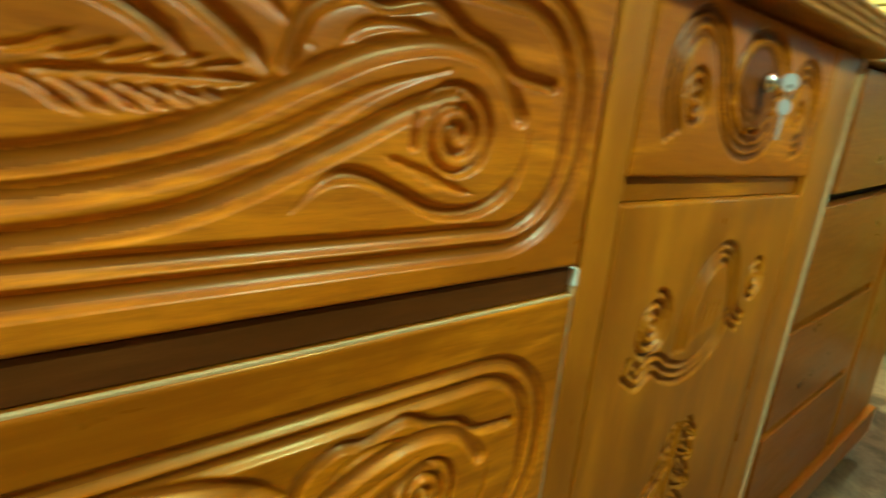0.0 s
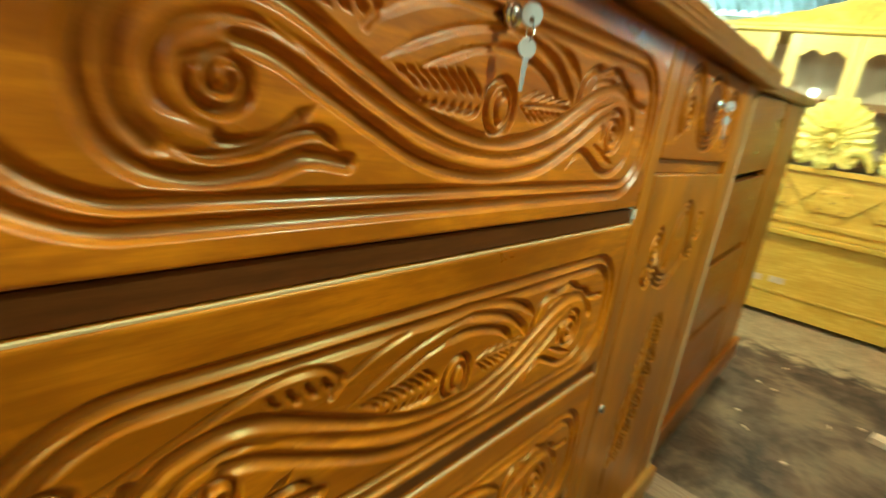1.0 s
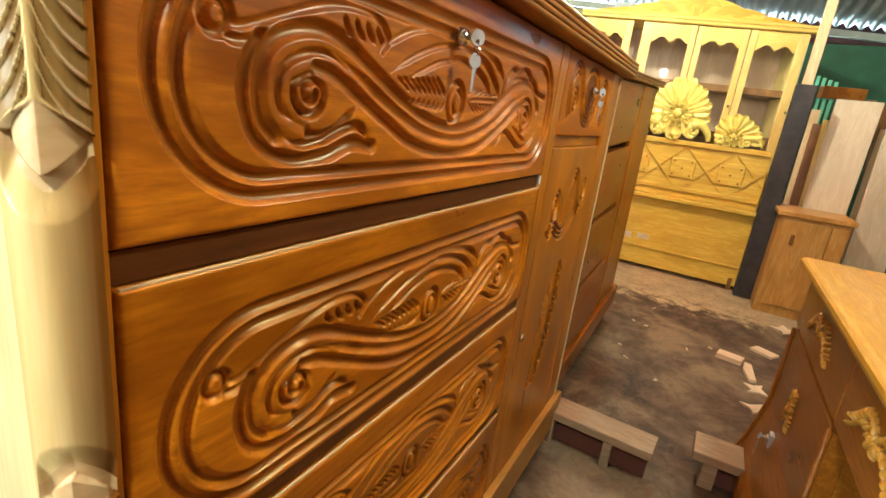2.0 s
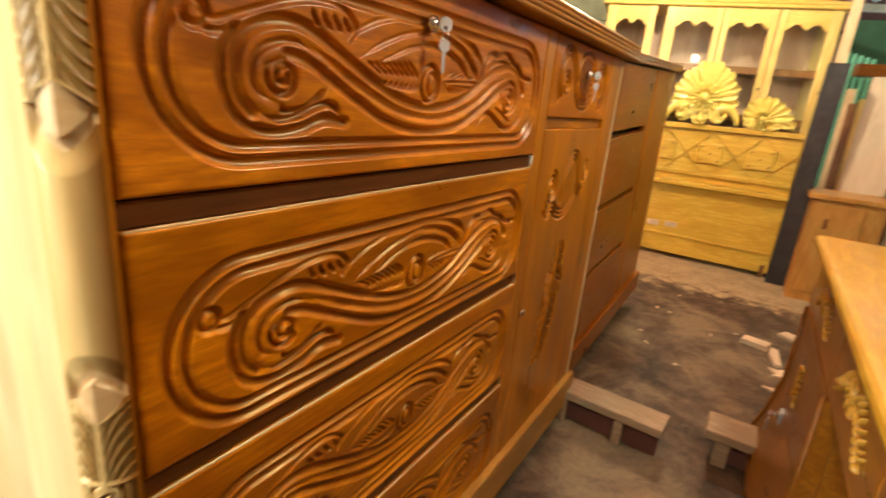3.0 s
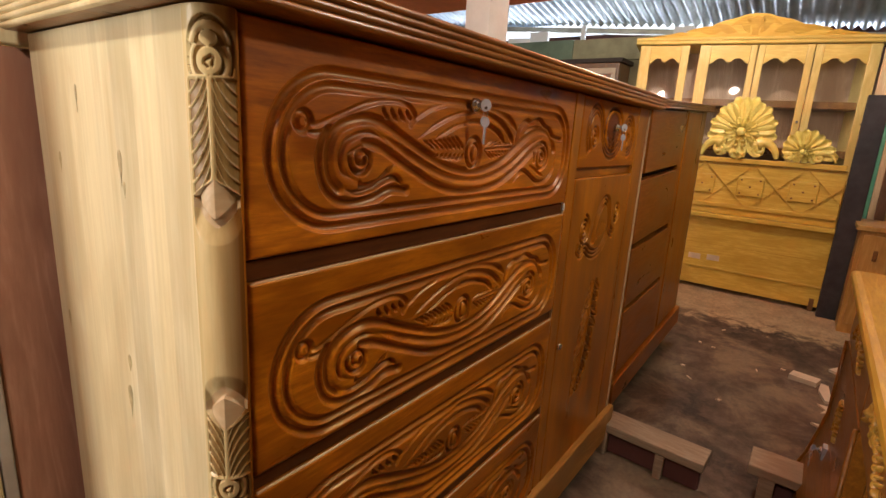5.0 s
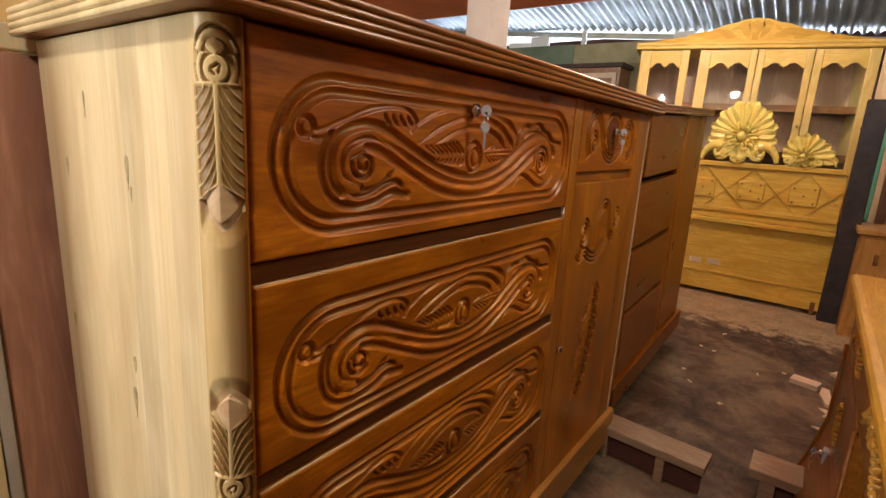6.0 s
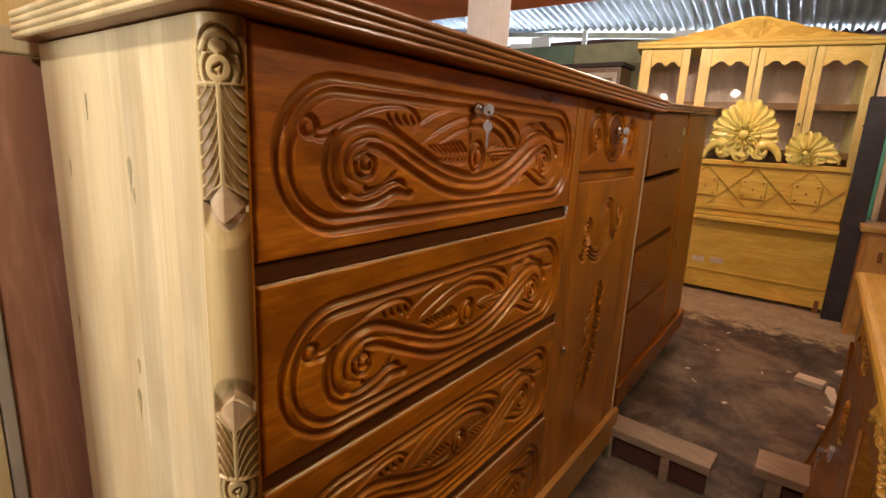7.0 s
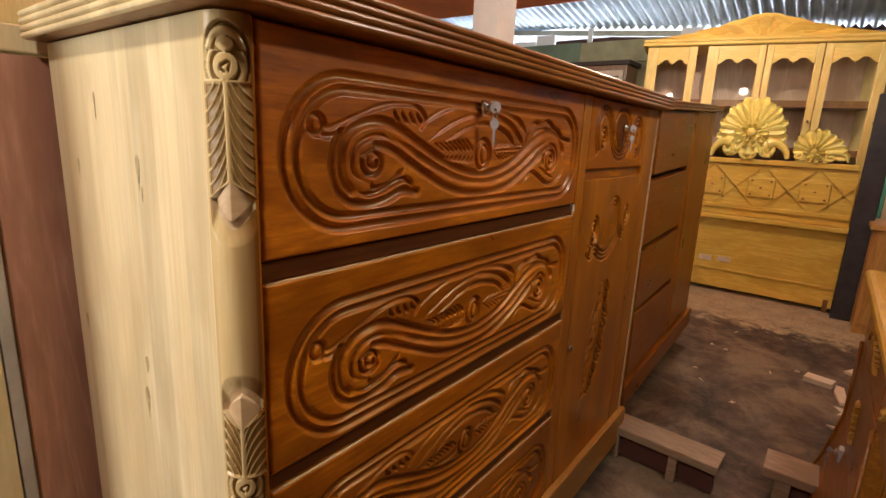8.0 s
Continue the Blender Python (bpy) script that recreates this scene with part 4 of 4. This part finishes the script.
def headboard():
    board = thing("headboard", (3.69, 0, 0), "yellow varnished bed headboard with a carved flower crest", "headboard")
    y0, y1 = -0.575, 0.42
    solid_part("lower_panel", M_YELLOW, board, (-0.012, 0.030, y0 + 0.010, y1, 0.030, 0.520), 0.004, "plain lower board with worn lower edge")
    solid_part("cross_batten", M_YELLOW, board, (-0.020, -0.013, y0 + 0.02, y1 - 0.1, 0.155, 0.170), 0.003)
    for a, z in ((0.172, 0.212), (0.052, 0.218)):
        solid_part("patch", M_PAPER, board, (-0.0145, -0.0123, a, a + 0.080, z, z + 0.040), 0.001, "small pale patch of filler")
    solid_part("plank_joint", M_CREST, board, (-0.0132, -0.0122, y0 + 0.02, y1 - 0.05, 0.332, 0.336), 0.0)
    for y in (y0 + 0.06, y1 - 0.1):
        solid_part("foot", M_BROWNCAB, board, (-0.014, 0.030, y - 0.014, y + 0.014, 0.0, 0.085), 0.003)
    solid_part("ledge", M_YELLOW, board, (-0.050, 0.032, y0 - 0.03, y1, 0.522, 0.553), 0.006, "projecting ledge")
    solid_part("diamond_panel", M_YELLOW, board, (-0.004, 0.030, y0 + 0.03, y1, 0.555, 0.905), 0.003)
    solid_part("top_rail", M_YELLOW, board, (-0.022, 0.032, y0 + 0.04, y1, 0.907, 0.940), 0.004)
    # lattice of crossing beads, with studded squares in its diamonds
    for c in (0.39, 0.098, -0.197, -0.49):
        for sgn in (1, -1):
            bm = bmesh.new()
            lo, hi = max(c - 0.147, y0 + 0.034), min(c + 0.147, y1 - 0.004)
            z_at = lambda y: 0.752 + sgn * (y - c) * 1.02
            a, b = (lo, z_at(lo)), (hi, z_at(hi))
            d = Vector((b[0] - a[0], b[1] - a[1])).normalized() * 0.0019
            extrude_outline(bm, [(a[0] - d.y, a[1] + d.x), (b[0] - d.y, b[1] + d.x), (b[0] + d.y, b[1] - d.x), (a[0] + d.y, a[1] - d.x)], "x", -0.013 - 0.002 * (sgn > 0), -0.0045)
            part("diagonal_bead", bm, M_CREST, board, "slightly darker crossing bead")
    for c in (0.245, -0.048, -0.343):
        sq = solid_part("square_boss", M_YELLOW, board, (-0.016, -0.0045, c - 0.078, c + 0.078, 0.690, 0.822), 0.006)
        for dy, dz in ((-0.055, -0.045), (0.055, -0.045), (-0.055, 0.045), (0.055, 0.045), (0, 0)):
            part("stud", tube(bmesh.new(), [(-0.0165, c + dy, 0.756 + dz), (-0.020, c + dy, 0.756 + dz)], 0.0065, 8, 0.7), M_BROWNCAB, sq)
    solid_part("lower_strip", M_YELLOW, board, (-0.017, -0.0045, y0 + 0.035, y1, 0.600, 0.628), 0.004)
    shell = [(a, 0.205 + 0.030 * math.sin(radians(a)) ** 4 - 0.014 * (k % 2), 0.036) for k, a in enumerate(range(-8, 197, 14))]
    flower(board, (0.061, 1.113), 0.086, shell + [(a, 0.150, 0.040) for a in (212, 238, 264, 290, 316, 338)] + [(228, 0.20, 0.044), (312, 0.20, 0.044), (270, 0.178, 0.05)], 10)
    spray = [(188, 0.185, 0.024), (172, 0.165, 0.022), (152, 0.150, 0.022), (131, 0.138, 0.022), (110, 0.142, 0.022), (89, 0.138, 0.022), (68, 0.135, 0.022), (46, 0.130, 0.022), (24, 0.120, 0.022), (2, 0.110, 0.024), (214, 0.10, 0.022), (240, 0.072, 0.022), (300, 0.072, 0.022), (334, 0.09, 0.022)]
    flower(board, (-0.296, 1.008), 0.046, [(a, r, 1.35 * w) for a, r, w in spray], 8)
    for s in (-1, 1):
        mid = 0.061
        curl(board, (mid + s * 0.118, 1.002), 0.006, 0.040, 1.2, 1.5 * s, 0.017)
        acanthus(board, [(mid + s * 0.105, 1.040), (mid + s * 0.140, 1.052), (mid + s * 0.180, 1.035), (mid + s * 0.212, 0.992), (mid + s * 0.224, 0.950)], 0.038, 1.0)
    for y, z, r, a, t in ((-0.385, 0.972, 0.028, 0.4, 1.3), (-0.218, 0.975, 0.026, 2.0, -1.2)):
        curl(board, (y, z), 0.006, r, a, t, 0.012)
    acanthus(board, [(-0.36, 1.000), (-0.42, 1.005), (-0.458, 0.985), (-0.474, 0.950)], 0.020, 1.0)
    return board


headboard()


# ---- glazed showcase ----
def showcase():
    case = thing("showcase", (3.875, 0.12, 0), "tall yellow varnished showcase with four glazed doors, one ajar", "cabinet", rz=12.5)
    y0, y1, depth = -0.712, 0.712, 0.38
    zt = 1.695
    for y in (y0, y1 - 0.03):
        solid_part("side_panel", M_YELLOW_V, case, (0.0, depth, y, y + 0.03, 0.0, zt), 0.003)
    solid_part("back_panel", M_CASEBACK, case, (depth - 0.012, depth - 0.001, y0 + 0.031, y1 - 0.031, 0.01, zt - 0.002), 0.0)
    solid_part("base", M_CASE, case, (0.002, depth - 0.014, y0 + 0.031, y1 - 0.031, 0.0, 0.62), 0.003)
    for z in (0.98, 1.295):
        solid_part("shelf", M_BROWNCAB, case, (0.05, depth - 0.014, y0 + 0.031, y1 - 0.031, z, z + 0.045), 0.001)
    part("cornice", edged_top(bmesh.new(), -0.03, depth + 0.01, y0 - 0.03, y1 + 0.03, zt + 0.001, zt + 0.048, 2), M_CASE, case).data.materials.append(M_CASE)
    solid_part("mullion", M_YELLOW_V, case, (0.001, 0.03, y0 + 0.728 * 1.424, y0 + 0.764 * 1.424, 0.621, 1.05), 0.002)
    for k, (e0, e1, e2, e3) in enumerate(((0.003, 0.046, 0.213, 0.245), (0.249, 0.278, 0.444, 0.472), (0.476, 0.505, 0.672, 0.722), (0.768, 0.806, 0.946, 0.997))):
        a, c0, c1, b = (y0 + 1.424 * e for e in (e0, e1, e2, e3))
        leaf = part("door", slab(-0.024, -0.002, a, c0 - 0.001, 0.64, zt - 0.004, 0.004), M_YELLOW_V, case, "glazed door with a scalloped head")
        part("door_stile", slab(-0.024, -0.002, c1 + 0.001, b, 0.64, zt - 0.004, 0.004), M_YELLOW_V, leaf)
        part("door_rail", slab(-0.022, -0.003, c0, c1, 0.642, 0.71, 0.003), M_CASE, leaf)
        m = 28
        wave = [(c0, zt - 0.006)]
        for i in range(m + 1):
            s = -1 + 2 * i / m
            wave.append((c0 + (c1 - c0) * i / m, zt - 0.108 - 0.018 * math.cos(2 * math.pi * s) + (0.014 * abs(math.sin(8 * math.pi * s)) if abs(s) < 0.4 else 0.0)))
        wave.append((c1, zt - 0.006))
        part("door_head", extrude_outline(bmesh.new(), wave, "x", -0.021, -0.004), M_CASE, leaf)
        pane = part("pane", slab(-0.0030, -0.0005, c0 - 0.0005, c1 + 0.0005, 0.711, zt - 0.007, 0.0), M_GLASS, leaf, "clear glass")
        pane.visible_shadow = False
        part("door_knob", tube(bmesh.new(), [(-0.026, a + 0.020, 1.20), (-0.040, a + 0.020, 1.20)], 0.008, 10), M_CHROME, leaf)
    mid = (y0 + y1) / 2
    heights = spline([(0.0, 0.197), (0.070, 0.190), (0.120, 0.172), (0.21, 0.150), (0.31, 0.108), (0.40, 0.088), (0.52, 0.066), (0.72, 0.050)], 4)
    pts = [(mid - q, zt + h) for q, h in heights[::-1]] + [(mid + q, zt + h) for q, h in heights[1:]]
    pts = [(y0 - 0.02, zt + 0.049)] + pts + [(y1 + 0.02, zt + 0.049)]
    crest = part("crest", extrude_outline(bmesh.new(), pts, "x", -0.012, 0.014), M_CRESTGROUND, case, "shaped crest with flat carved leaves")
    stem = [(-0.020, 0.056), (0.020, 0.056), (0.018, 0.080), (0.034, 0.108), (0.058, 0.132), (0.030, 0.143), (0.0, 0.154), (-0.030, 0.143), (-0.058, 0.132), (-0.034, 0.108), (-0.018, 0.080)]
    part("carved_leaf", extrude_outline(bmesh.new(), [(mid + p, zt + 0.05 + 1.28 * (q - 0.05)) for p, q in stem], "x", -0.0165, -0.0124), M_CREST, crest)
    for s in (-1, 1):
        for shape in ([(0.030, 0.150), (0.070, 0.150), (0.118, 0.128), (0.150, 0.104), (0.120, 0.112), (0.085, 0.108), (0.064, 0.082), (0.030, 0.068), (0.034, 0.100)],
                      [(0.105, 0.074), (0.160, 0.106), (0.225, 0.114), (0.275, 0.106), (0.340, 0.100), (0.430, 0.080), (0.350, 0.080), (0.290, 0.066), (0.240, 0.060), (0.205, 0.078), (0.160, 0.064)],
                      [(0.400, 0.060), (0.450, 0.078), (0.520, 0.068), (0.620, 0.057), (0.520, 0.055)]):
            line = spline(shape + shape[:1], 4)[:-1]
            part("carved_leaf", extrude_outline(bmesh.new(), [(mid + s * p, zt + 0.05 + 1.28 * (q - 0.05)) for p, q in line], "x", -0.0165, -0.0124), M_CREST, crest)
    return case


showcase()


# ---- carved dressing table across the aisle ----
def leaf_spray(parent, x, z, wide, high, y=0.0, seed=1):
    """A carved ornament: small fat leaves that curl away from a middle shell on both sides."""
    rnd = random.Random(seed)

    def leaf(px, pz, size, fat, turn):
        bm = bmesh.new()
        m = Matrix.Translation((px, y - 0.001, pz)) @ pose(0, 0, 0, 0, turn, 0) @ Matrix.Diagonal((size, 0.009, fat, 1))
        bmesh.ops.create_icosphere(bm, subdivisions=2, radius=1.0, matrix=m)
        part("carved_leaf", bm, M_GILT, parent, "golden carved leaf", True)
    for k in range(5):
        a = 150 - 30 * k
        leaf(x + 0.014 * math.cos(radians(a)), z + 0.014 * math.sin(radians(a)), 0.013, 0.004, -a)
    for s in (-1, 1):
        for k in range(10):
            f = (k + 1) / 10
            px, pz = x + s * wide * f, z + high * math.sin(4.2 * f) * (1 - 0.4 * f)
            for up in (-1, 1):
                leaf(px + 0.004 * up, pz + up * (0.0135 - 0.005 * f), 0.0125 - 0.004 * f, 0.0036 - 0.001 * f, -up * s * (58 - 20 * f) + 30 * (rnd.random() - 0.5))


def dressing_table():
    table = thing("dressing_table", (1.535, -0.570, 0), "amber varnished carved dressing table with a thick pale top", "dressing table", rz=180)
    x1, zt = 1.94, 0.655
    part("top_board", edged_top(bmesh.new(), -0.035, x1, -0.014, 0.50, zt, zt + 0.032, 1), M_TABLETOP, table, "thick pale amber top board").data.materials.append(M_TABLETOP)
    solid_part("back_panel", M_TABLE, table, (0.02, x1 - 0.02, 0.455, 0.47, 0.05, zt - 0.001), 0.0)
    solid_part("end_panel", M_TABLE, table, (0.0, 0.020, 0.012, 0.454, 0.05, zt - 0.001), 0.003)
    solid_part("end_panel", M_TABLE, table, (x1 - 0.02, x1, 0.012, 0.454, 0.05, zt - 0.001), 0.003)
    for k, (a, b, c) in enumerate(((0.022, 0.600, 0.315), (0.604, 1.020, 0.810), (1.024, 1.660, 1.34))):
        ob = part("drawer", slab(a, b, 0.0, 0.020, 0.503, 0.650, 0.004), M_TABLE, table, "shallow drawer front with a golden leaf spray")
        leaf_spray(ob, c, 0.572, 0.125, 0.030, 0.0, k)
    for k, (a, b) in enumerate(((0.022, 0.630), (1.000, 1.60))):
        prof = [(0.0, 0.495), (0.0, 0.27), (-0.012, 0.20), (-0.026, 0.13), (-0.040, 0.085), (-0.045, 0.05), (-0.042, 0.03), (0.03, 0.03), (0.03, 0.495)]
        body = part("pedestal", extrude_outline(bmesh.new(), prof, "x", a, b), M_TABLE, table, "pedestal front flaring out at its foot")
        part("pedestal_side", slab(b - 0.018, b, 0.031, 0.454, 0.03, 0.495, 0.002) if k == 0 else slab(a, a + 0.018, 0.031, 0.454, 0.03, 0.495, 0.002), M_TABLE, body)
        leaf_spray(body, (a + b) / 2 - 0.03, 0.355, 0.030, 0.050, 0.0, 7 + k)
        for x in (a + 0.012, b - 0.012):
            part("corner_bead", tube(bmesh.new(), [(x, p[0] - 0.002, p[1]) for p in prof[:7]], 0.006, 8), M_TABLE, body, "", True)
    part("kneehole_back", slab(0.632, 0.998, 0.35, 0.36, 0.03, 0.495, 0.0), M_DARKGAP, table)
    part("plinth", slab(0.03, x1 - 0.03, 0.032, 0.45, 0.0, 0.029, 0.002), M_DARKWOOD, table)
    anchor = part("lock_plate", slab(0.220, 0.250, -0.0122, 0.0005, 0.222, 0.258, 0.001), M_KEY, table)
    lock_and_key(anchor, 0.235, 0.243, -0.012)
    return table


dressing_table()


# ---- things round the aisle ----
def simple_thing(name, place, label, category, pieces, group="", rz=0.0, ry=0.0):
    """A thing of bevelled boards: pieces of (part, material, dims)."""
    ob = thing(name, place, label, category, group, rz, ry)
    for pname, mat, dims in pieces:
        solid_part(pname, mat, ob, dims, 0.003)
    return ob


simple_thing("brown_wardrobe", (0, 0.465, 0), "brown plywood wardrobe back in a pale timber frame", "wardrobe",
             [("back_panel", M_BROWNPLY, (-0.108, 1.1, 0.004, 0.02, 0.0, 1.084)), ("top_rail", M_PALE_V, (-0.185, 1.1, 0.0, 0.03, 1.086, 1.122)),
              ("stile", M_GREYWOOD, (-0.126, -0.110, -0.004, 0.03, 0.0, 1.084)), ("board", M_PALE_V, (-0.185, -0.128, -0.006, 0.02, 0.0, 1.084)), ("side_panel", M_BROWNPLY, (-0.183, -0.165, 0.032, 0.5, 0.0, 1.084))])
simple_thing("yellow_cupboard", (-0.45, 1.45, 0), "yellow varnished cupboard standing behind", "cupboard",
             [("body", M_YELLOW_V, (-0.5, 0.9, 0.0, 0.45, 0.0, 1.75)), ("door", M_YELLOW_V, (-0.46, 0.18, -0.02, -0.001, 0.1, 1.68)), ("door", M_YELLOW_V, (0.2, 0.86, -0.02, -0.001, 0.1, 1.68))])
simple_thing("white_post", (1.335, 0.62, 0), "whitewashed timber roof post", "post", [("post", M_WHITE, (-0.062, 0.062, -0.05, 0.05, 0.0, 2.45))])
simple_thing("bedside_cabinet", (3.35, -0.80, 0), "small amber wooden bedside cabinet with one door", "cabinet",
             [("body", M_BEDSIDE, (0.0, 0.38, -0.19, 0.15, 0.0, 0.60)), ("top_board", M_BEDSIDE, (-0.02, 0.40, -0.21, 0.17, 0.602, 0.63)), ("door", M_BEDSIDE, (-0.014, -0.001, -0.10, 0.13, 0.06, 0.58)), ("handle", M_BROWNCAB, (-0.020, -0.0145, 0.055, 0.075, 0.44, 0.50)), ("side_rail", M_BEDSIDE, (-0.010, -0.001, -0.185, -0.105, 0.06, 0.58))])
simple_thing("dark_post", (3.62, -0.60, 0), "pale timber post wrapped in black sheet to head height", "post",
             [("post", M_RAW_V, (-0.022, 0.022, -0.026, 0.026, 0.0, 2.5)), ("wrapping", M_BLACK, (-0.050, 0.050, -0.052, 0.052, 0.002, 1.345))], ry=-0.5)
rnd = random.Random(11)
for k in range(11):
    y, wide, tall = -0.72 - 0.043 * k, 0.016 + 0.022 * rnd.random(), 1.12 + 0.22 * rnd.random()
    simple_thing("leaning_plank", (3.74 + 0.09 * rnd.random(), y, 0), "sawn plank leaning upright against the others", "plank",
                 [("plank", (M_RAW_V, M_RAW, M_YELLOW_V, M_BROWNCAB)[k * 7 % 4], (0.0, 0.018, -wide, wide, 0.0, tall))], "planks leaning together", rz=-12 + 24 * rnd.random(), ry=3 + 6 * rnd.random())
simple_thing("broad_board", (3.66, -0.90, 0), "broad pale board leaning upright", "board", [("board", M_BLANK, (0.0, 0.02, -0.10, 0.13, 0.0, 1.30))], rz=-8, ry=4)
simple_thing("broad_board", (3.60, -1.16, 0), "broad pale board leaning upright", "board", [("board", M_BLANK, (0.0, 0.02, -0.11, 0.10, 0.0, 1.34))], rz=5, ry=5)
simple_thing("curved_offcut", (3.84, -0.80, 1.300), "curved orange timber piece lying across the planks", "offcut", [("offcut", M_TABLE, (-0.03, 0.06, -0.13, 0.10, 0.0, 0.07))], rz=10)
for k in range(5):
    simple_thing("green_batten", (4.06, -0.66 - 0.035 * k, 0), "green painted batten leaning upright", "batten", [("batten", M_MINT, (0.0, 0.014, -0.010, 0.010, 0.0, 1.47 - 0.01 * k))], "green battens", ry=2)
simple_thing("green_sheet", (5.0, -1.2, 0), "dark green sheet hung behind the planks", "sheet", [("sheet", M_DKGREEN, (0.0, 0.02, -0.9, 0.55, 0.0, 1.80))])
simple_thing("board_fence", (5.05, 2.2, 0), "faded board fence, part dark green and part khaki", "fence",
             [("panel", M_GREEN, (0.0, 0.05, -0.26, 3.0, 0.0, 2.02)), ("panel", M_KHAKI, (0.004, 0.054, -1.9, -0.262, 0.0, 2.015)), ("batten", M_KHAKI, (-0.03, -0.001, -1.9, -0.28, 1.80, 1.86))])
simple_thing("foam_block", (5.08, 0.86, 2.022), "white foam block lying on the board fence", "foam block", [("block", M_WHITEFOAM, (-0.02, 0.02, -0.09, 0.09, 0.0, 0.06))], "foam blocks")
simple_thing("foam_block", (5.08, 2.35, 2.022), "white foam block lying on the board fence", "foam block", [("block", M_WHITEFOAM, (-0.02, 0.02, -0.10, 0.12, 0.0, 0.10))], "foam blocks")
simple_thing("foam_block", (5.08, 2.62, 2.022), "white foam block lying on the board fence", "foam block", [("block", M_WHITEFOAM, (-0.02, 0.02, -0.13, 0.12, 0.0, 0.05))], "foam blocks", rz=15)
simple_thing("white_strut", (5.10, 1.86, 2.022), "short white roof strut", "strut", [("strut", M_WHITEFOAM, (-0.015, 0.015, -0.025, 0.025, 0.0, 0.14))])
far = simple_thing("far_cabinet", (4.72, 1.55, 0), "old brown wooden cabinet with pale framed door", "cabinet",
                   [("body", M_BROWNCAB, (0.0, 0.30, -0.25, 0.75, 0.0, 1.73)), ("top_board", M_DARKWOOD, (-0.03, 0.31, -0.28, 0.77, 1.732, 1.77))])
for a, b, lo, hi in ((-0.22, 0.20, 1.63, 1.68), (-0.22, 0.20, 1.20, 1.25), (-0.22, -0.18, 1.252, 1.628), (0.16, 0.20, 1.252, 1.628), (0.28, 0.66, 1.65, 1.69), (0.28, 0.32, 1.2, 1.648), (0.62, 0.66, 1.2, 1.648)):
    solid_part("door_frame", M_PAPER, far, (-0.014, -0.001, a, b, lo, hi), 0.002, "pale door frame")
# timber under the chests
simple_thing("support_plank", (1.298, 0, 0), "raw timber plank on short legs", "plank",
             [("board", M_RAW, (-0.052, 0.050, -0.310, 0.30, 0.082, 0.110)), ("leg", M_RAW, (-0.052, -0.032, -0.202, -0.176, 0.0, 0.081)), ("leg", M_RAW, (-0.052, -0.026, -0.024, 0.006, 0.0, 0.081)), ("leg", M_RAW, (-0.03, 0.03, 0.262, 0.295, 0.0, 0.081)), ("riser", M_OLDRED, (-0.022, 0.0, -0.300, 0.255, 0.001, 0.081))], "support timber", rz=-3)
simple_thing("support_plank", (1.392, -0.78, 0), "raw timber plank on short legs", "plank",
             [("board", M_RAW, (-0.062, 0.060, -0.2, 0.372, 0.082, 0.110)), ("leg", M_RAW, (-0.055, 0.0, 0.30, 0.34, 0.0, 0.081)), ("leg", M_RAW, (-0.03, 0.03, -0.19, -0.15, 0.0, 0.081)), ("riser", M_OLDRED, (-0.022, 0.0, -0.145, 0.30, 0.001, 0.081))], "support timber")
for x in (0.05, 0.65):
    simple_thing("support_block", (x, 0.2, 0), "dark timber block under the chest", "block", [("block", M_DARKWOOD, (-0.05, 0.05, -0.14, 0.18, 0.0, 0.052))], "support timber")
for x in (1.62, 2.32):
    simple_thing("support_block", (x, 0.25, 0), "dark timber block under the chest", "block", [("block", M_DARKWOOD, (-0.05, 0.05, -0.16, 0.15, 0.0, 0.064 + 0.049 * (x - 1.45)))], "support timber")
def offcut(place, outline, thick, rz, label):
    ob = thing("offcut", place, label, "offcut", "offcuts", rz)
    part("chip", extrude_outline(bmesh.new(), outline, "z", 0.0, thick), M_PAPER, ob)


BLOCK = [(-0.055, -0.032), (0.052, -0.035), (0.055, 0.030), (-0.050, 0.034)]
SHARD = [(-0.09, -0.010), (0.085, -0.022), (0.10, 0.004), (0.02, 0.022), (-0.085, 0.014)]
TORN = [(-0.06, -0.05), (0.02, -0.035), (0.07, -0.06), (0.045, 0.0), (0.06, 0.05), (-0.01, 0.028), (-0.05, 0.06), (-0.038, 0.0)]
offcut((2.407, -0.528, 0), BLOCK, 0.022, 80, "pale squared wood offcut on the floor")
offcut((2.308, -0.606, 0), SHARD, 0.012, 8, "long thin pale offcut on the floor")
offcut((2.62, -0.680, 0), BLOCK, 0.012, 60, "pale squared wood offcut on the floor")
offcut((2.15, -0.625, 0), [(0.7 * p, 0.7 * q) for p, q in TORN], 0.006, 15, "torn pale sheet scrap on the floor")
offcut((1.97, -0.625, 0), [(0.7 * p, 0.7 * q) for p, q in TORN], 0.008, 120, "torn pale sheet scrap on the floor")
offcut((3.05, -0.80, 0.006), TORN, 0.008, 40, "torn pale sheet scrap on the floor")
rnd = random.Random(5)
for k in range(8):
    offcut((1.9 + 1.0 * rnd.random(), -0.45 + 0.42 * rnd.random(), 0), [(p * 0.16, q * 0.14) for p, q in (BLOCK, SHARD, TORN)[k % 3]], 0.004, 360 * rnd.random(), "tiny pale wood chip on the floor")
